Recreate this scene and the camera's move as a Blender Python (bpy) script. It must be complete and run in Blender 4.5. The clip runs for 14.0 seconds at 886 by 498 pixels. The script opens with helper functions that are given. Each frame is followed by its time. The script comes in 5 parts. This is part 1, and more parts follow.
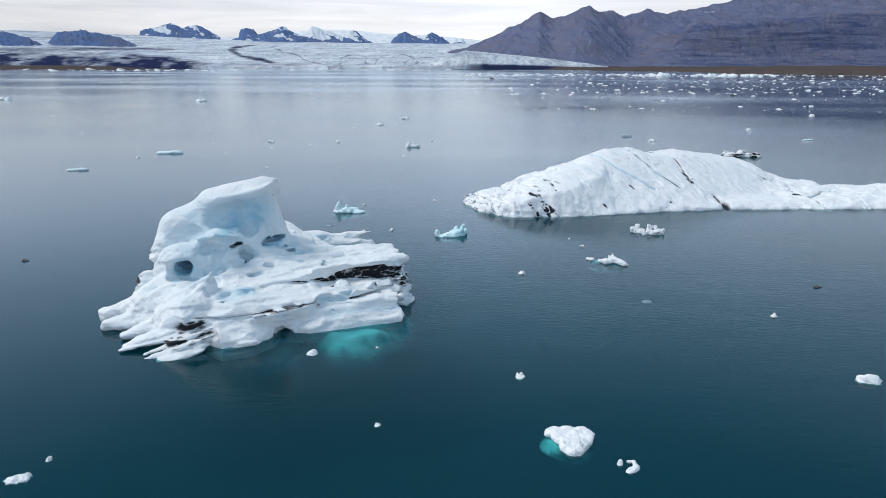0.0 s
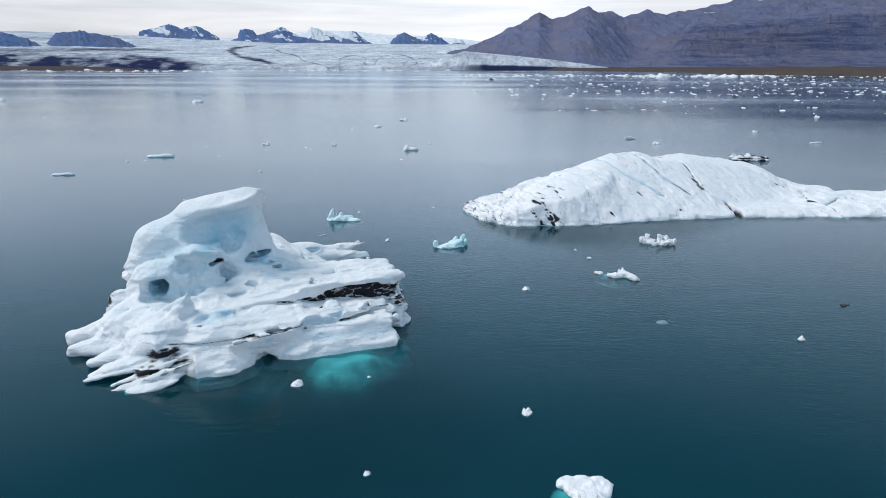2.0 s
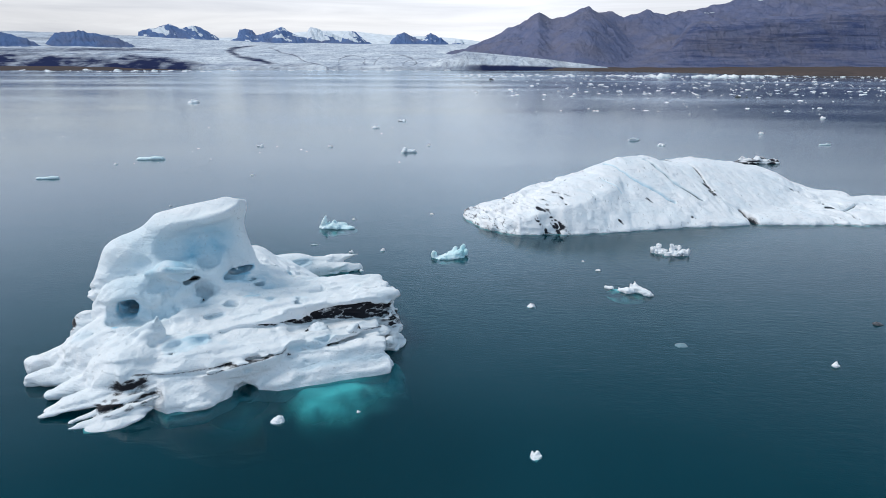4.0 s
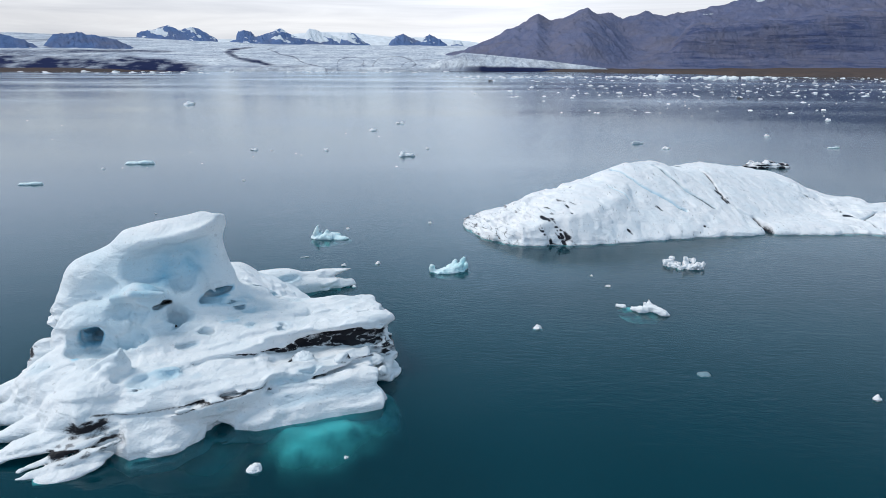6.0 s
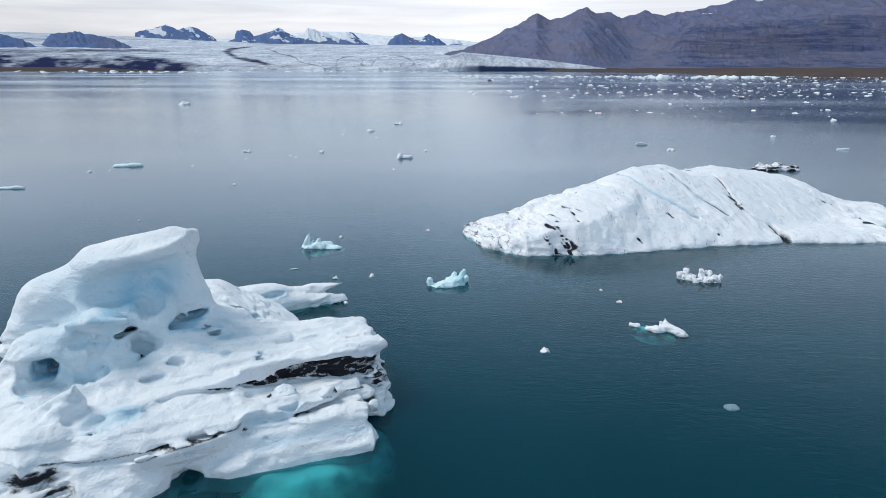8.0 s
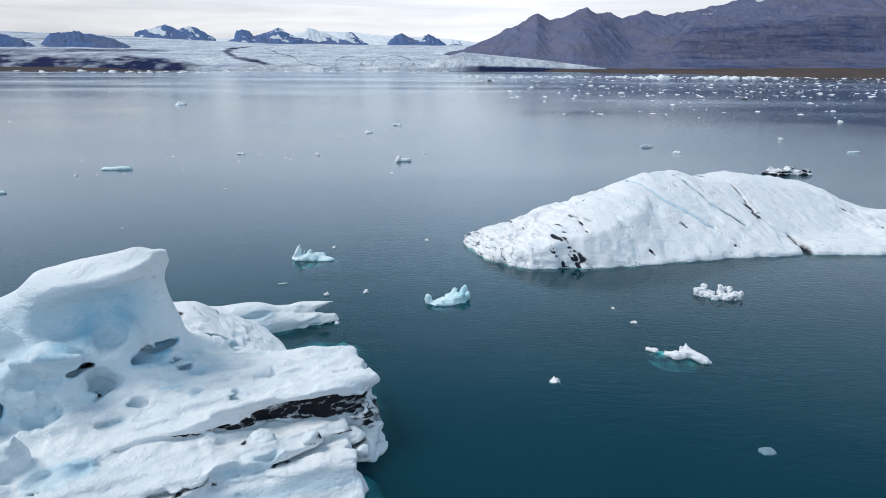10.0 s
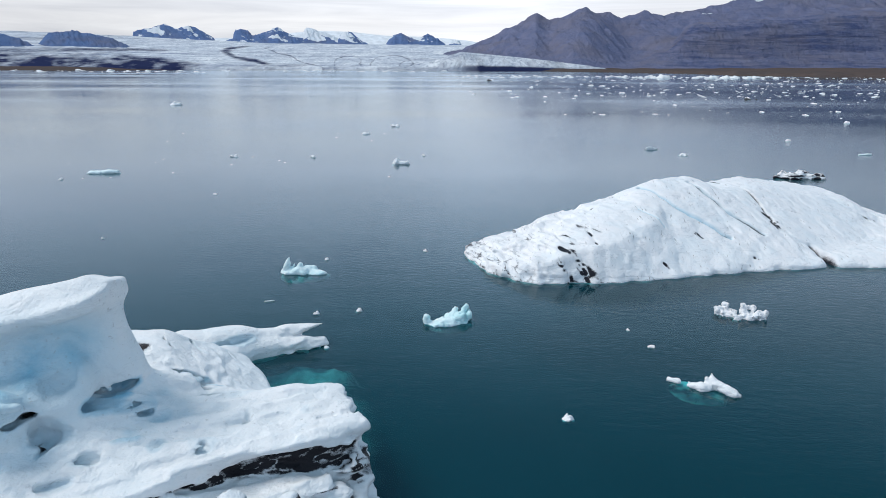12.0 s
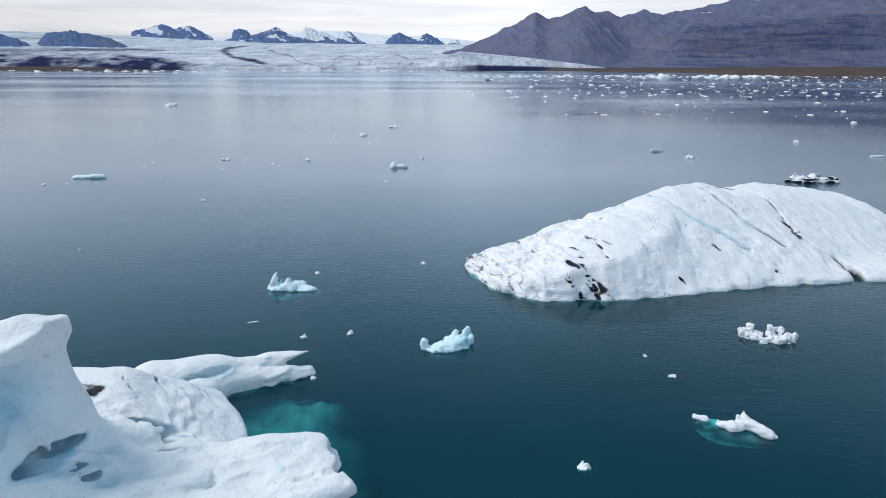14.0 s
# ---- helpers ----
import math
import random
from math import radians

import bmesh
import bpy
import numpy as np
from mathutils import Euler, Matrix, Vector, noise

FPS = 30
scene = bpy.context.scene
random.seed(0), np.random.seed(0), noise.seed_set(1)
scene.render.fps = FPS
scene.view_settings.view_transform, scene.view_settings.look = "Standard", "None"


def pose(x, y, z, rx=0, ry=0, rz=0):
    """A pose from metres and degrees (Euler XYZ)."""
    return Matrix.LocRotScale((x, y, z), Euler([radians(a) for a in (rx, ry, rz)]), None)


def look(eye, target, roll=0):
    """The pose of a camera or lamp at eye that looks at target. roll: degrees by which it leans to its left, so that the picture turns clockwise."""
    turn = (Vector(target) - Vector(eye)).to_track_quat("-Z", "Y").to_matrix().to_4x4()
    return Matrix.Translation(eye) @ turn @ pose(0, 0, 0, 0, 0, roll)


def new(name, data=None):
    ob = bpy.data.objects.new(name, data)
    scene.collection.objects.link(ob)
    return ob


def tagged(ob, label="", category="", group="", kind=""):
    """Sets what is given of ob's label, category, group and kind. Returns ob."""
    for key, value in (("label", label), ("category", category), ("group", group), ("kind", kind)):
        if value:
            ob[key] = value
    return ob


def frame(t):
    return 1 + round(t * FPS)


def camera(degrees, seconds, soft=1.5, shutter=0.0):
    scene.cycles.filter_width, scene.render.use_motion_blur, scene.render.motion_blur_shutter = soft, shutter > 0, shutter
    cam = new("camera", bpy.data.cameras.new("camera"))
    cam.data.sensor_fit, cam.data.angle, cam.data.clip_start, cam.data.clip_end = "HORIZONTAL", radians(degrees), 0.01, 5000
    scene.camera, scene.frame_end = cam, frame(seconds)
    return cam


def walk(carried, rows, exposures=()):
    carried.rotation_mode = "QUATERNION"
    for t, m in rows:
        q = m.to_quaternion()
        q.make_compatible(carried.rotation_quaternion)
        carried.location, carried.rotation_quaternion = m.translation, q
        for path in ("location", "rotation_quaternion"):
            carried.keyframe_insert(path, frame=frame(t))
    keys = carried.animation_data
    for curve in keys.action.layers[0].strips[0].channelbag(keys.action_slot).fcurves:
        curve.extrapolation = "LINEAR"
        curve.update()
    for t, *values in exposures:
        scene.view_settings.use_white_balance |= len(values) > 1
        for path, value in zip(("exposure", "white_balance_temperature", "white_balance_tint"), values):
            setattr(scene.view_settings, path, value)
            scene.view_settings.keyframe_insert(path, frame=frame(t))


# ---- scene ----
cam = camera(69.9, 14.0, soft=0.6)
PATH = [
    (0, (0.457, -0.756, 19.343), (0.417, 1.162, 18.78), 0.1),
    (0.5, (0.448, 0.312, 19.364), (0.409, 2.231, 18.801), 0.1),
    (1, (0.452, 1.359, 19.373), (0.412, 3.278, 18.81), 0.1),
    (1.5, (0.464, 2.435, 19.369), (0.424, 4.355, 18.807), 0.1),
    (2, (0.431, 3.496, 19.36), (0.393, 5.415, 18.799), 0.1),
    (2.5, (0.451, 4.54, 19.36), (0.412, 6.459, 18.799), 0.0),
    (3, (0.442, 5.677, 19.328), (0.404, 7.596, 18.767), 0.1),
    (5.5, (0.414, 11.146, 19.209), (0.379, 13.066, 18.651), 0.1),
    (6, (0.375, 12.229, 19.214), (0.341, 14.15, 18.657), 0.1),
    (6.5, (0.403, 13.268, 19.205), (0.369, 15.189, 18.647), 0.1),
    (7, (0.365, 14.395, 19.177), (0.332, 16.316, 18.62), 0.1),
    (7.5, (0.374, 15.47, 19.153), (0.341, 17.391, 18.596), 0.1),
    (8, (0.344, 16.548, 19.129), (0.313, 18.468, 18.571), 0.1),
    (10.5, (0.254, 21.99, 19.132), (0.225, 23.911, 18.574), 0.2),
    (11, (0.217, 23.108, 19.123), (0.19, 25.028, 18.565), 0.2),
    (11.5, (0.205, 24.205, 19.154), (0.178, 26.125, 18.596), 0.2),
    (12, (0.169, 25.32, 19.151), (0.142, 27.241, 18.592), 0.2),
    (12.5, (0.135, 26.434, 19.154), (0.109, 28.354, 18.595), 0.2),
    (13, (0.14, 27.547, 19.179), (0.114, 29.467, 18.62), 0.2),
    (13.5, (0.15, 28.682, 19.188), (0.125, 30.602, 18.627), 0.1),
    (14, (0.139, 29.8, 19.188), (0.114, 31.719, 18.628), 0.1),
]
walk(cam, [(t, look(eye, target, roll)) for t, eye, target, roll in PATH])

# ---- world and sun: a high overcast with thin bright cloud over the ice cap ----
SUN_ELEVATION, SUN_AZIMUTH = 54.0, 278.0   # degrees; azimuth clockwise from +y
world = bpy.data.worlds.new("overcast")
scene.world = world
world.use_nodes = True
wt = world.node_tree
wt.nodes.clear()


def wnode(kind, **values):
    n = wt.nodes.new(kind)
    for k, v in values.items():
        n.inputs[k].default_value = v
    return n


w_out = wnode("ShaderNodeOutputWorld")
w_bg = wnode("ShaderNodeBackground", Strength=1.0)
w_sky = wt.nodes.new("ShaderNodeTexSky")
w_sky.sky_type, w_sky.sun_disc = "NISHITA", False
w_sky.sun_elevation, w_sky.sun_rotation = radians(SUN_ELEVATION), radians(SUN_AZIMUTH)
w_tc = wt.nodes.new("ShaderNodeTexCoord")
w_sep = wt.nodes.new("ShaderNodeSeparateXYZ")
wt.links.new(w_tc.outputs["Generated"], w_sep.inputs[0])
w_map = wt.nodes.new("ShaderNodeMapping")
w_map.inputs["Scale"].default_value = (2.2, 2.2, 26.0)
wt.links.new(w_tc.outputs["Generated"], w_map.inputs[0])
w_noise = wnode("ShaderNodeTexNoise", Scale=1.6, Detail=6.0, Roughness=0.55, Distortion=0.6)
wt.links.new(w_map.outputs[0], w_noise.inputs["Vector"])
w_rampz = wt.nodes.new("ShaderNodeValToRGB")
w_rampz.color_ramp.elements[0].position, w_rampz.color_ramp.elements[0].color = 0.0, (0.80, 0.83, 0.88, 1)
w_rampz.color_ramp.elements[1].position, w_rampz.color_ramp.elements[1].color = 1.0, (0.25, 0.37, 0.49, 1)
e = w_rampz.color_ramp.elements.new(0.06)
e.color = (0.90, 0.91, 0.94, 1)
e = w_rampz.color_ramp.elements.new(0.10)
e.color = (0.95, 0.99, 1.06, 1)
e = w_rampz.color_ramp.elements.new(0.17)
e.color = (1.14, 1.26, 1.52, 1)
e = w_rampz.color_ramp.elements.new(0.32)
e.color = (0.69, 0.95, 1.24, 1)
e = w_rampz.color_ramp.elements.new(0.52)
e.color = (0.13, 0.32, 0.47, 1)
wt.links.new(w_sep.outputs["Z"], w_rampz.inputs[0])
w_rampn = wt.nodes.new("ShaderNodeValToRGB")
w_rampn.color_ramp.elements[0].position, w_rampn.color_ramp.elements[0].color = 0.32, (0.80, 0.81, 0.84, 1)
w_rampn.color_ramp.elements[1].position, w_rampn.color_ramp.elements[1].color = 0.68, (1.06, 1.06, 1.06, 1)
wt.links.new(w_noise.outputs[0], w_rampn.inputs[0])
w_mul = wt.nodes.new("ShaderNodeMixRGB")
w_mul.blend_type = "MULTIPLY"
w_mul.inputs[0].default_value = 1.0
wt.links.new(w_rampz.outputs[0], w_mul.inputs[1])
wt.links.new(w_rampn.outputs[0], w_mul.inputs[2])
w_skys = wt.nodes.new("ShaderNodeMixRGB")
w_skys.blend_type = "MULTIPLY"
w_skys.inputs[0].default_value = 1.0
w_skys.inputs[2].default_value = (0.06, 0.06, 0.06, 1)
wt.links.new(w_sky.outputs[0], w_skys.inputs[1])
w_mix = wt.nodes.new("ShaderNodeMixRGB")
w_mix.inputs[0].default_value = 0.93
wt.links.new(w_skys.outputs[0], w_mix.inputs[1])
wt.links.new(w_mul.outputs[0], w_mix.inputs[2])
w_side = wt.nodes.new("ShaderNodeValToRGB")
w_side.color_ramp.interpolation = "EASE"
for at, level in ((0.22, 0.94), (0.42, 1.06), (0.53, 1.22), (0.66, 1.05), (0.80, 0.86)):
    e = w_side.color_ramp.elements.new(at)
    e.color = (level, level, level, 1)
w_side.color_ramp.elements.remove(w_side.color_ramp.elements[0])
w_side.color_ramp.elements.remove(w_side.color_ramp.elements[-1])
w_half = wt.nodes.new("ShaderNodeMath")
w_half.operation = "MULTIPLY_ADD"
w_half.inputs[1].default_value, w_half.inputs[2].default_value = 0.5, 0.5
wt.links.new(w_sep.outputs["X"], w_half.inputs[0])
wt.links.new(w_half.outputs[0], w_side.inputs[0])
w_cloud = wt.nodes.new("ShaderNodeMixRGB")
w_cloud.blend_type = "MULTIPLY"
w_cloud.inputs[0].default_value = 1.0
wt.links.new(w_mix.outputs[0], w_cloud.inputs[1])
wt.links.new(w_side.outputs[0], w_cloud.inputs[2])
wt.links.new(w_cloud.outputs[0], w_bg.inputs["Color"])
wt.links.new(w_bg.outputs[0], w_out.inputs["Surface"])

sun = new("sun", bpy.data.lights.new("sun", "SUN"))
sun.data.energy, sun.data.angle, sun.data.color = 2.35, radians(26), (1.0, 0.955, 0.91)
az, el = radians(SUN_AZIMUTH), radians(SUN_ELEVATION)
sun.matrix_world = look((math.sin(az) * math.cos(el) * 60, math.cos(az) * math.cos(el) * 60, math.sin(el) * 60), (0, 0, 0))


# ---- materials ----
class Mat:
    """A node material with short helpers."""

    def __init__(self, name):
        self.m = bpy.data.materials.new(name)
        self.m.use_nodes = True
        self.t = self.m.node_tree
        self.t.nodes.clear()
        self.out = self.t.nodes.new("ShaderNodeOutputMaterial")

    def n(self, kind, **values):
        node = self.t.nodes.new("ShaderNode" + kind)
        for k, v in values.items():
            k = k.replace("_", " ")
            if isinstance(v, bpy.types.NodeSocket):
                self.t.links.new(v, node.inputs[k])
            else:
                node.inputs[k].default_value = v
        return node

    def mix(self, fac, a, b, blend="MIX"):
        node = self.t.nodes.new("ShaderNodeMixRGB")
        node.blend_type = blend
        for sock, v in zip(node.inputs, (fac, a, b)):
            if isinstance(v, bpy.types.NodeSocket):
                self.t.links.new(v, sock)
            elif isinstance(v, (int, float)):
                sock.default_value = v
            else:
                sock.default_value = (*v, 1)
        return node.outputs[0]

    def math(self, op, a, b=0.0, clamp=False):
        node = self.t.nodes.new("ShaderNodeMath")
        node.operation, node.use_clamp = op, clamp
        for sock, v in zip(node.inputs, (a, b)):
            if isinstance(v, bpy.types.NodeSocket):
                self.t.links.new(v, sock)
            else:
                sock.default_value = v
        return node.outputs[0]

    def ramp(self, fac, p0, p1, c0=(0, 0, 0), c1=(1, 1, 1)):
        node = self.t.nodes.new("ShaderNodeValToRGB")
        a, b = node.color_ramp.elements
        a.position, a.color, b.position, b.color = p0, (*c0, 1), p1, (*c1, 1)
        self.t.links.new(fac, node.inputs[0])
        return node.outputs[0]

    def noise(self, scale, detail=4.0, rough=0.55, vector=None, distortion=0.0):
        node = self.n("TexNoise", Scale=scale, Detail=detail, Roughness=rough, Distortion=distortion)
        if vector is not None:
            self.t.links.new(vector, node.inputs["Vector"])
        return node.outputs[0]

    def where(self, scale=(1, 1, 1), rot=(0, 0, 0), place="Object"):
        node = self.n("Mapping", Vector=self.n("TexCoord").outputs[place])
        node.inputs["Scale"].default_value = scale
        node.inputs["Rotation"].default_value = rot
        return node.outputs[0]

    def attr(self, name):
        node = self.n("Attribute")
        node.attribute_name = name
        return node.outputs["Fac"]

    def bump(self, height, strength, distance, normal=None):
        node = self.n("Bump", Strength=strength, Distance=distance, Height=height)
        if normal is not None:
            self.t.links.new(normal, node.inputs["Normal"])
        return node.outputs[0]

    def done(self, shader):
        self.t.links.new(shader, self.out.inputs["Surface"])
        return self.m


def ice_material(name, white, blue, grime, grain=((1, 1, 1), 0.0), specked=0.35, seams=0.3, cups=0.16):
    """Weathered glacier ice: white crust, clear blue ice and black silt, laid out by the mesh's own blue and dirt
    values, which also paint some shade in hollows.
    """
    k = Mat(name)
    p = k.where()
    base = k.mix(k.ramp(k.noise(0.35, 5, 0.6, p), 0.35, 0.7), white, [c * d for c, d in zip(white, (0.93, 0.965, 0.98))])
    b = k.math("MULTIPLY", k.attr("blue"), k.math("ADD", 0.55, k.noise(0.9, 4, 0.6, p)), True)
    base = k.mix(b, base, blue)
    fine = k.noise(5.5, 6, 0.7, k.where((1, 1, 2.6)))
    d = k.attr("dirt")
    silt = k.ramp(k.math("ADD", d, k.math("MULTIPLY", k.math("SUBTRACT", fine, 0.5), 0.75)), 0.44, 0.70)
    base = k.mix(k.math("MULTIPLY", k.ramp(k.math("ADD", d, k.math("MULTIPLY", k.math("SUBTRACT", k.noise(1.3, 5, 0.65, p), 0.5), 0.5)), 0.12, 0.9), 0.42), base, (0.30, 0.305, 0.335))
    specks = k.math("MULTIPLY", k.ramp(k.noise(4.5, 3, 0.55, k.where(grain[0], (0, 0, grain[1]))), 0.62, 0.71), k.ramp(k.noise(0.5, 3, 0.5, p), 0.40, 0.62))
    base = k.mix(k.math("MULTIPLY", specks, specked), base, (0.3, 0.28, 0.28))
    seam = k.noise(0.9, 5, 0.6, k.where((0.28, 0.28, 2.2), (0.05, 0.0, 0.3)), 0.3)
    line = k.math("SUBTRACT", 1.0, k.math("MULTIPLY", k.math("ABSOLUTE", k.math("SUBTRACT", seam, 0.52)), 60.0), True)
    line = k.math("MULTIPLY", line, k.ramp(k.noise(0.6, 3, 0.5, p), 0.48, 0.60))
    base = k.mix(k.math("MULTIPLY", line, seams), base, (0.22, 0.24, 0.29))
    base = k.mix(k.math("MULTIPLY", k.ramp(k.noise(2.2, 4, 0.6, p, 0.6), 0.5, 0.75), 0.30), base, [c * d for c, d in zip(white, (0.80, 0.90, 0.96))])
    base = k.mix(silt, base, grime)
    h = k.math("ADD", k.math("MULTIPLY", k.noise(1.1, 4, 0.55, p, 0.4), 0.65), k.math("MULTIPLY", k.noise(6.0, 5, 0.6, k.where((1, 1, 1.8))), 0.24))
    cup = k.n("TexVoronoi", Scale=1.15, Randomness=1.0)
    k.t.links.new(k.mix(0.28, k.where((0.8, 0.8, 1.5)), k.n("TexNoise", Scale=1.6, Detail=3.0).outputs["Color"], "ADD"), cup.inputs["Vector"])
    h = k.math("ADD", h, k.math("MULTIPLY", k.math("POWER", cup.outputs["Distance"], 2.0), cups))
    crease = k.math("ABSOLUTE", k.math("SUBTRACT", k.noise(0.6, 1.5, 0.5, k.where((0.5, 0.5, 1.7), (0.05, 0, 0.3)), 0.3), 0.49))
    h = k.math("ADD", h, k.math("MULTIPLY", k.math("MULTIPLY", crease, 22.0, True), 0.07))
    nrm = k.bump(h, 0.75, 0.34)
    bsdf = k.n("BsdfPrincipled", Base_Color=base, Roughness=0.42, IOR=1.31, Normal=nrm)
    bsdf.inputs["Specular IOR Level"].default_value = 0.35
    return k.done(bsdf.outputs[0])


M_ICE = ice_material("glacier_ice", (0.87, 0.865, 0.87), (0.30, 0.57, 0.71), (0.016, 0.015, 0.019), seams=0.10)
M_SNOWICE = ice_material("crusted_ice", (0.90, 0.88, 0.885), (0.40, 0.68, 0.82), (0.016, 0.016, 0.023), ((1.0, 0.22, 0.5), 0.56), 0.95, 0.3, 0.05)
M_TURQUOISE = ice_material("clear_turquoise_ice", (0.80, 0.90, 0.915), (0.46, 0.76, 0.80), (0.05, 0.05, 0.055))
M_DIRTYICE = ice_material("ash_streaked_ice", (0.62, 0.65, 0.68), (0.40, 0.55, 0.62), (0.03, 0.028, 0.03))
M_SUNKENICE = ice_material("sunken_grey_ice", (0.20, 0.30, 0.34), (0.16, 0.28, 0.33), (0.05, 0.06, 0.065))
M_BLACKICE = ice_material("black_silt_ice", (0.10, 0.105, 0.115), (0.10, 0.12, 0.13), (0.02, 0.02, 0.022))


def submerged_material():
    """Ice under the surface: its turquoise glow is put into the colour, and a fade with depth imitates light lost in
    the water.
    """
    k = Mat("submerged_ice_glow")
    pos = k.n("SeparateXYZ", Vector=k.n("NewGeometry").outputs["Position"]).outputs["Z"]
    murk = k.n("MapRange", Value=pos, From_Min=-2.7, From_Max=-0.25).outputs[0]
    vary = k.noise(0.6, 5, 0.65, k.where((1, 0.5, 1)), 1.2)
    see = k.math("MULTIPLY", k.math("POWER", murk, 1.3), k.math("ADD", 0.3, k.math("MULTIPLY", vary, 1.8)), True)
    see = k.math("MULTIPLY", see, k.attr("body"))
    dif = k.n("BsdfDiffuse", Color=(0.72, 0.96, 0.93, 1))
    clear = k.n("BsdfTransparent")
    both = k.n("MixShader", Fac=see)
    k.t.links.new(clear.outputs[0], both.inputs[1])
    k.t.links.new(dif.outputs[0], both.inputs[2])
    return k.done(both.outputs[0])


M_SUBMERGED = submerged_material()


def water_material():
    """Cold silty lagoon water: dark teal body, partly clear near the surface, a rippled sky-bright sheen."""
    k = Mat("lagoon_water")
    fine = k.noise(1.5, 4, 0.6, k.where((0.75, 1.5, 1), (0, 0, 0.25)), 0.3)
    mid = k.noise(0.22, 3, 0.5, k.where((0.6, 1.3, 1), (0, 0, -0.2)))
    calm = k.ramp(k.noise(0.0075, 4, 0.55, k.where((0.35, 1.0, 1))), 0.38, 0.62)
    h = k.math("ADD", k.math("MULTIPLY", fine, k.math("ADD", 0.25, k.math("MULTIPLY", calm, 0.75))), k.math("MULTIPLY", mid, 0.5))
    nrm = k.bump(h, 0.30, 0.13)
    cloud = k.noise(0.035, 3, 0.5, k.where())
    colour = k.mix(cloud, (0.0006, 0.086, 0.122), (0.0011, 0.105, 0.143))
    body = k.n("BsdfDiffuse", Color=colour)
    clear = k.n("BsdfTransparent", Color=(0.34, 0.85, 0.89, 1))
    inner = k.n("MixShader", Fac=0.25)
    k.t.links.new(clear.outputs[0], inner.inputs[1])
    k.t.links.new(body.outputs[0], inner.inputs[2])
    sheen = k.n("BsdfGlossy", Color=(0.90, 0.96, 1.0, 1), Roughness=k.math("ADD", 0.06, k.math("MULTIPLY", calm, 0.09)), Normal=nrm)
    fres = k.n("Fresnel", IOR=1.333, Normal=nrm)
    both = k.n("MixShader", Fac=fres.outputs[0])
    k.t.links.new(inner.outputs[0], both.inputs[1])
    k.t.links.new(sheen.outputs[0], both.inputs[2])
    return k.done(both.outputs[0])


M_WATER = water_material()


def plain_material(name, a, b, scale, rough=0.9, bump=0.3, dist=0.3, stretch=(1, 1, 1)):
    k = Mat(name)
    p = k.where(stretch)
    base = k.mix(k.ramp(k.noise(scale, 6, 0.6, p), 0.3, 0.7), a, b)
    base = k.mix(k.math("MULTIPLY", k.ramp(k.noise(scale * 6, 5, 0.6, p), 0.4, 0.7), 0.5), base, [0.6 * c for c in a])
    bsdf = k.n("BsdfPrincipled", Base_Color=base, Roughness=rough, Normal=k.bump(k.noise(scale * 3, 6, 0.65, p), bump, dist))
    bsdf.inputs["Specular IOR Level"].default_value = 0.0
    return k.done(bsdf.outputs[0])


M_BED = plain_material("lagoon_bed", (0.004, 0.022, 0.034), (0.006, 0.028, 0.04), 0.02)
M_SHORE = plain_material("moraine_gravel", (0.115, 0.085, 0.075), (0.085, 0.075, 0.078), 0.012, 0.95, 0.5, 2.0, (1, 1, 4))


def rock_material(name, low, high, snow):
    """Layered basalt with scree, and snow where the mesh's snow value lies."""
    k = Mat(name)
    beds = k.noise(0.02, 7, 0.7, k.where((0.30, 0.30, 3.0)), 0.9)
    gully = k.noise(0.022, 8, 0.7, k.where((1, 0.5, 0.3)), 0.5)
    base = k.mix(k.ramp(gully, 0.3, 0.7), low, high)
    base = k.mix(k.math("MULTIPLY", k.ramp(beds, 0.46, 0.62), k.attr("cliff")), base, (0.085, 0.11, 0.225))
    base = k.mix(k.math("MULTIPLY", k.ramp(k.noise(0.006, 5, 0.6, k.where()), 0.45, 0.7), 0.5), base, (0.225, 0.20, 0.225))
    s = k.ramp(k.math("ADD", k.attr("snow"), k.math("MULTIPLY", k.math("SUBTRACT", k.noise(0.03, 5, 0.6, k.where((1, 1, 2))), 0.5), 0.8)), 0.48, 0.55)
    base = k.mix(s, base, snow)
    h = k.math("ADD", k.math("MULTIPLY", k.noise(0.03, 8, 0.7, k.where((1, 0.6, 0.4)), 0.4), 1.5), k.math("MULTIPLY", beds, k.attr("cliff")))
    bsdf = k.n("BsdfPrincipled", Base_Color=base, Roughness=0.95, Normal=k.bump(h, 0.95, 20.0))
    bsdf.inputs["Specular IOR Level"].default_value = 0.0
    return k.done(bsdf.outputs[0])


# distance haze is put into these rock colours as blue, strongest on the peaks
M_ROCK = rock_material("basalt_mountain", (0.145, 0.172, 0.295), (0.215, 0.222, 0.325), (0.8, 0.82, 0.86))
M_NUNATAK = rock_material("hazed_basalt", (0.11, 0.185, 0.37), (0.16, 0.24, 0.44), (0.8, 0.84, 0.9))


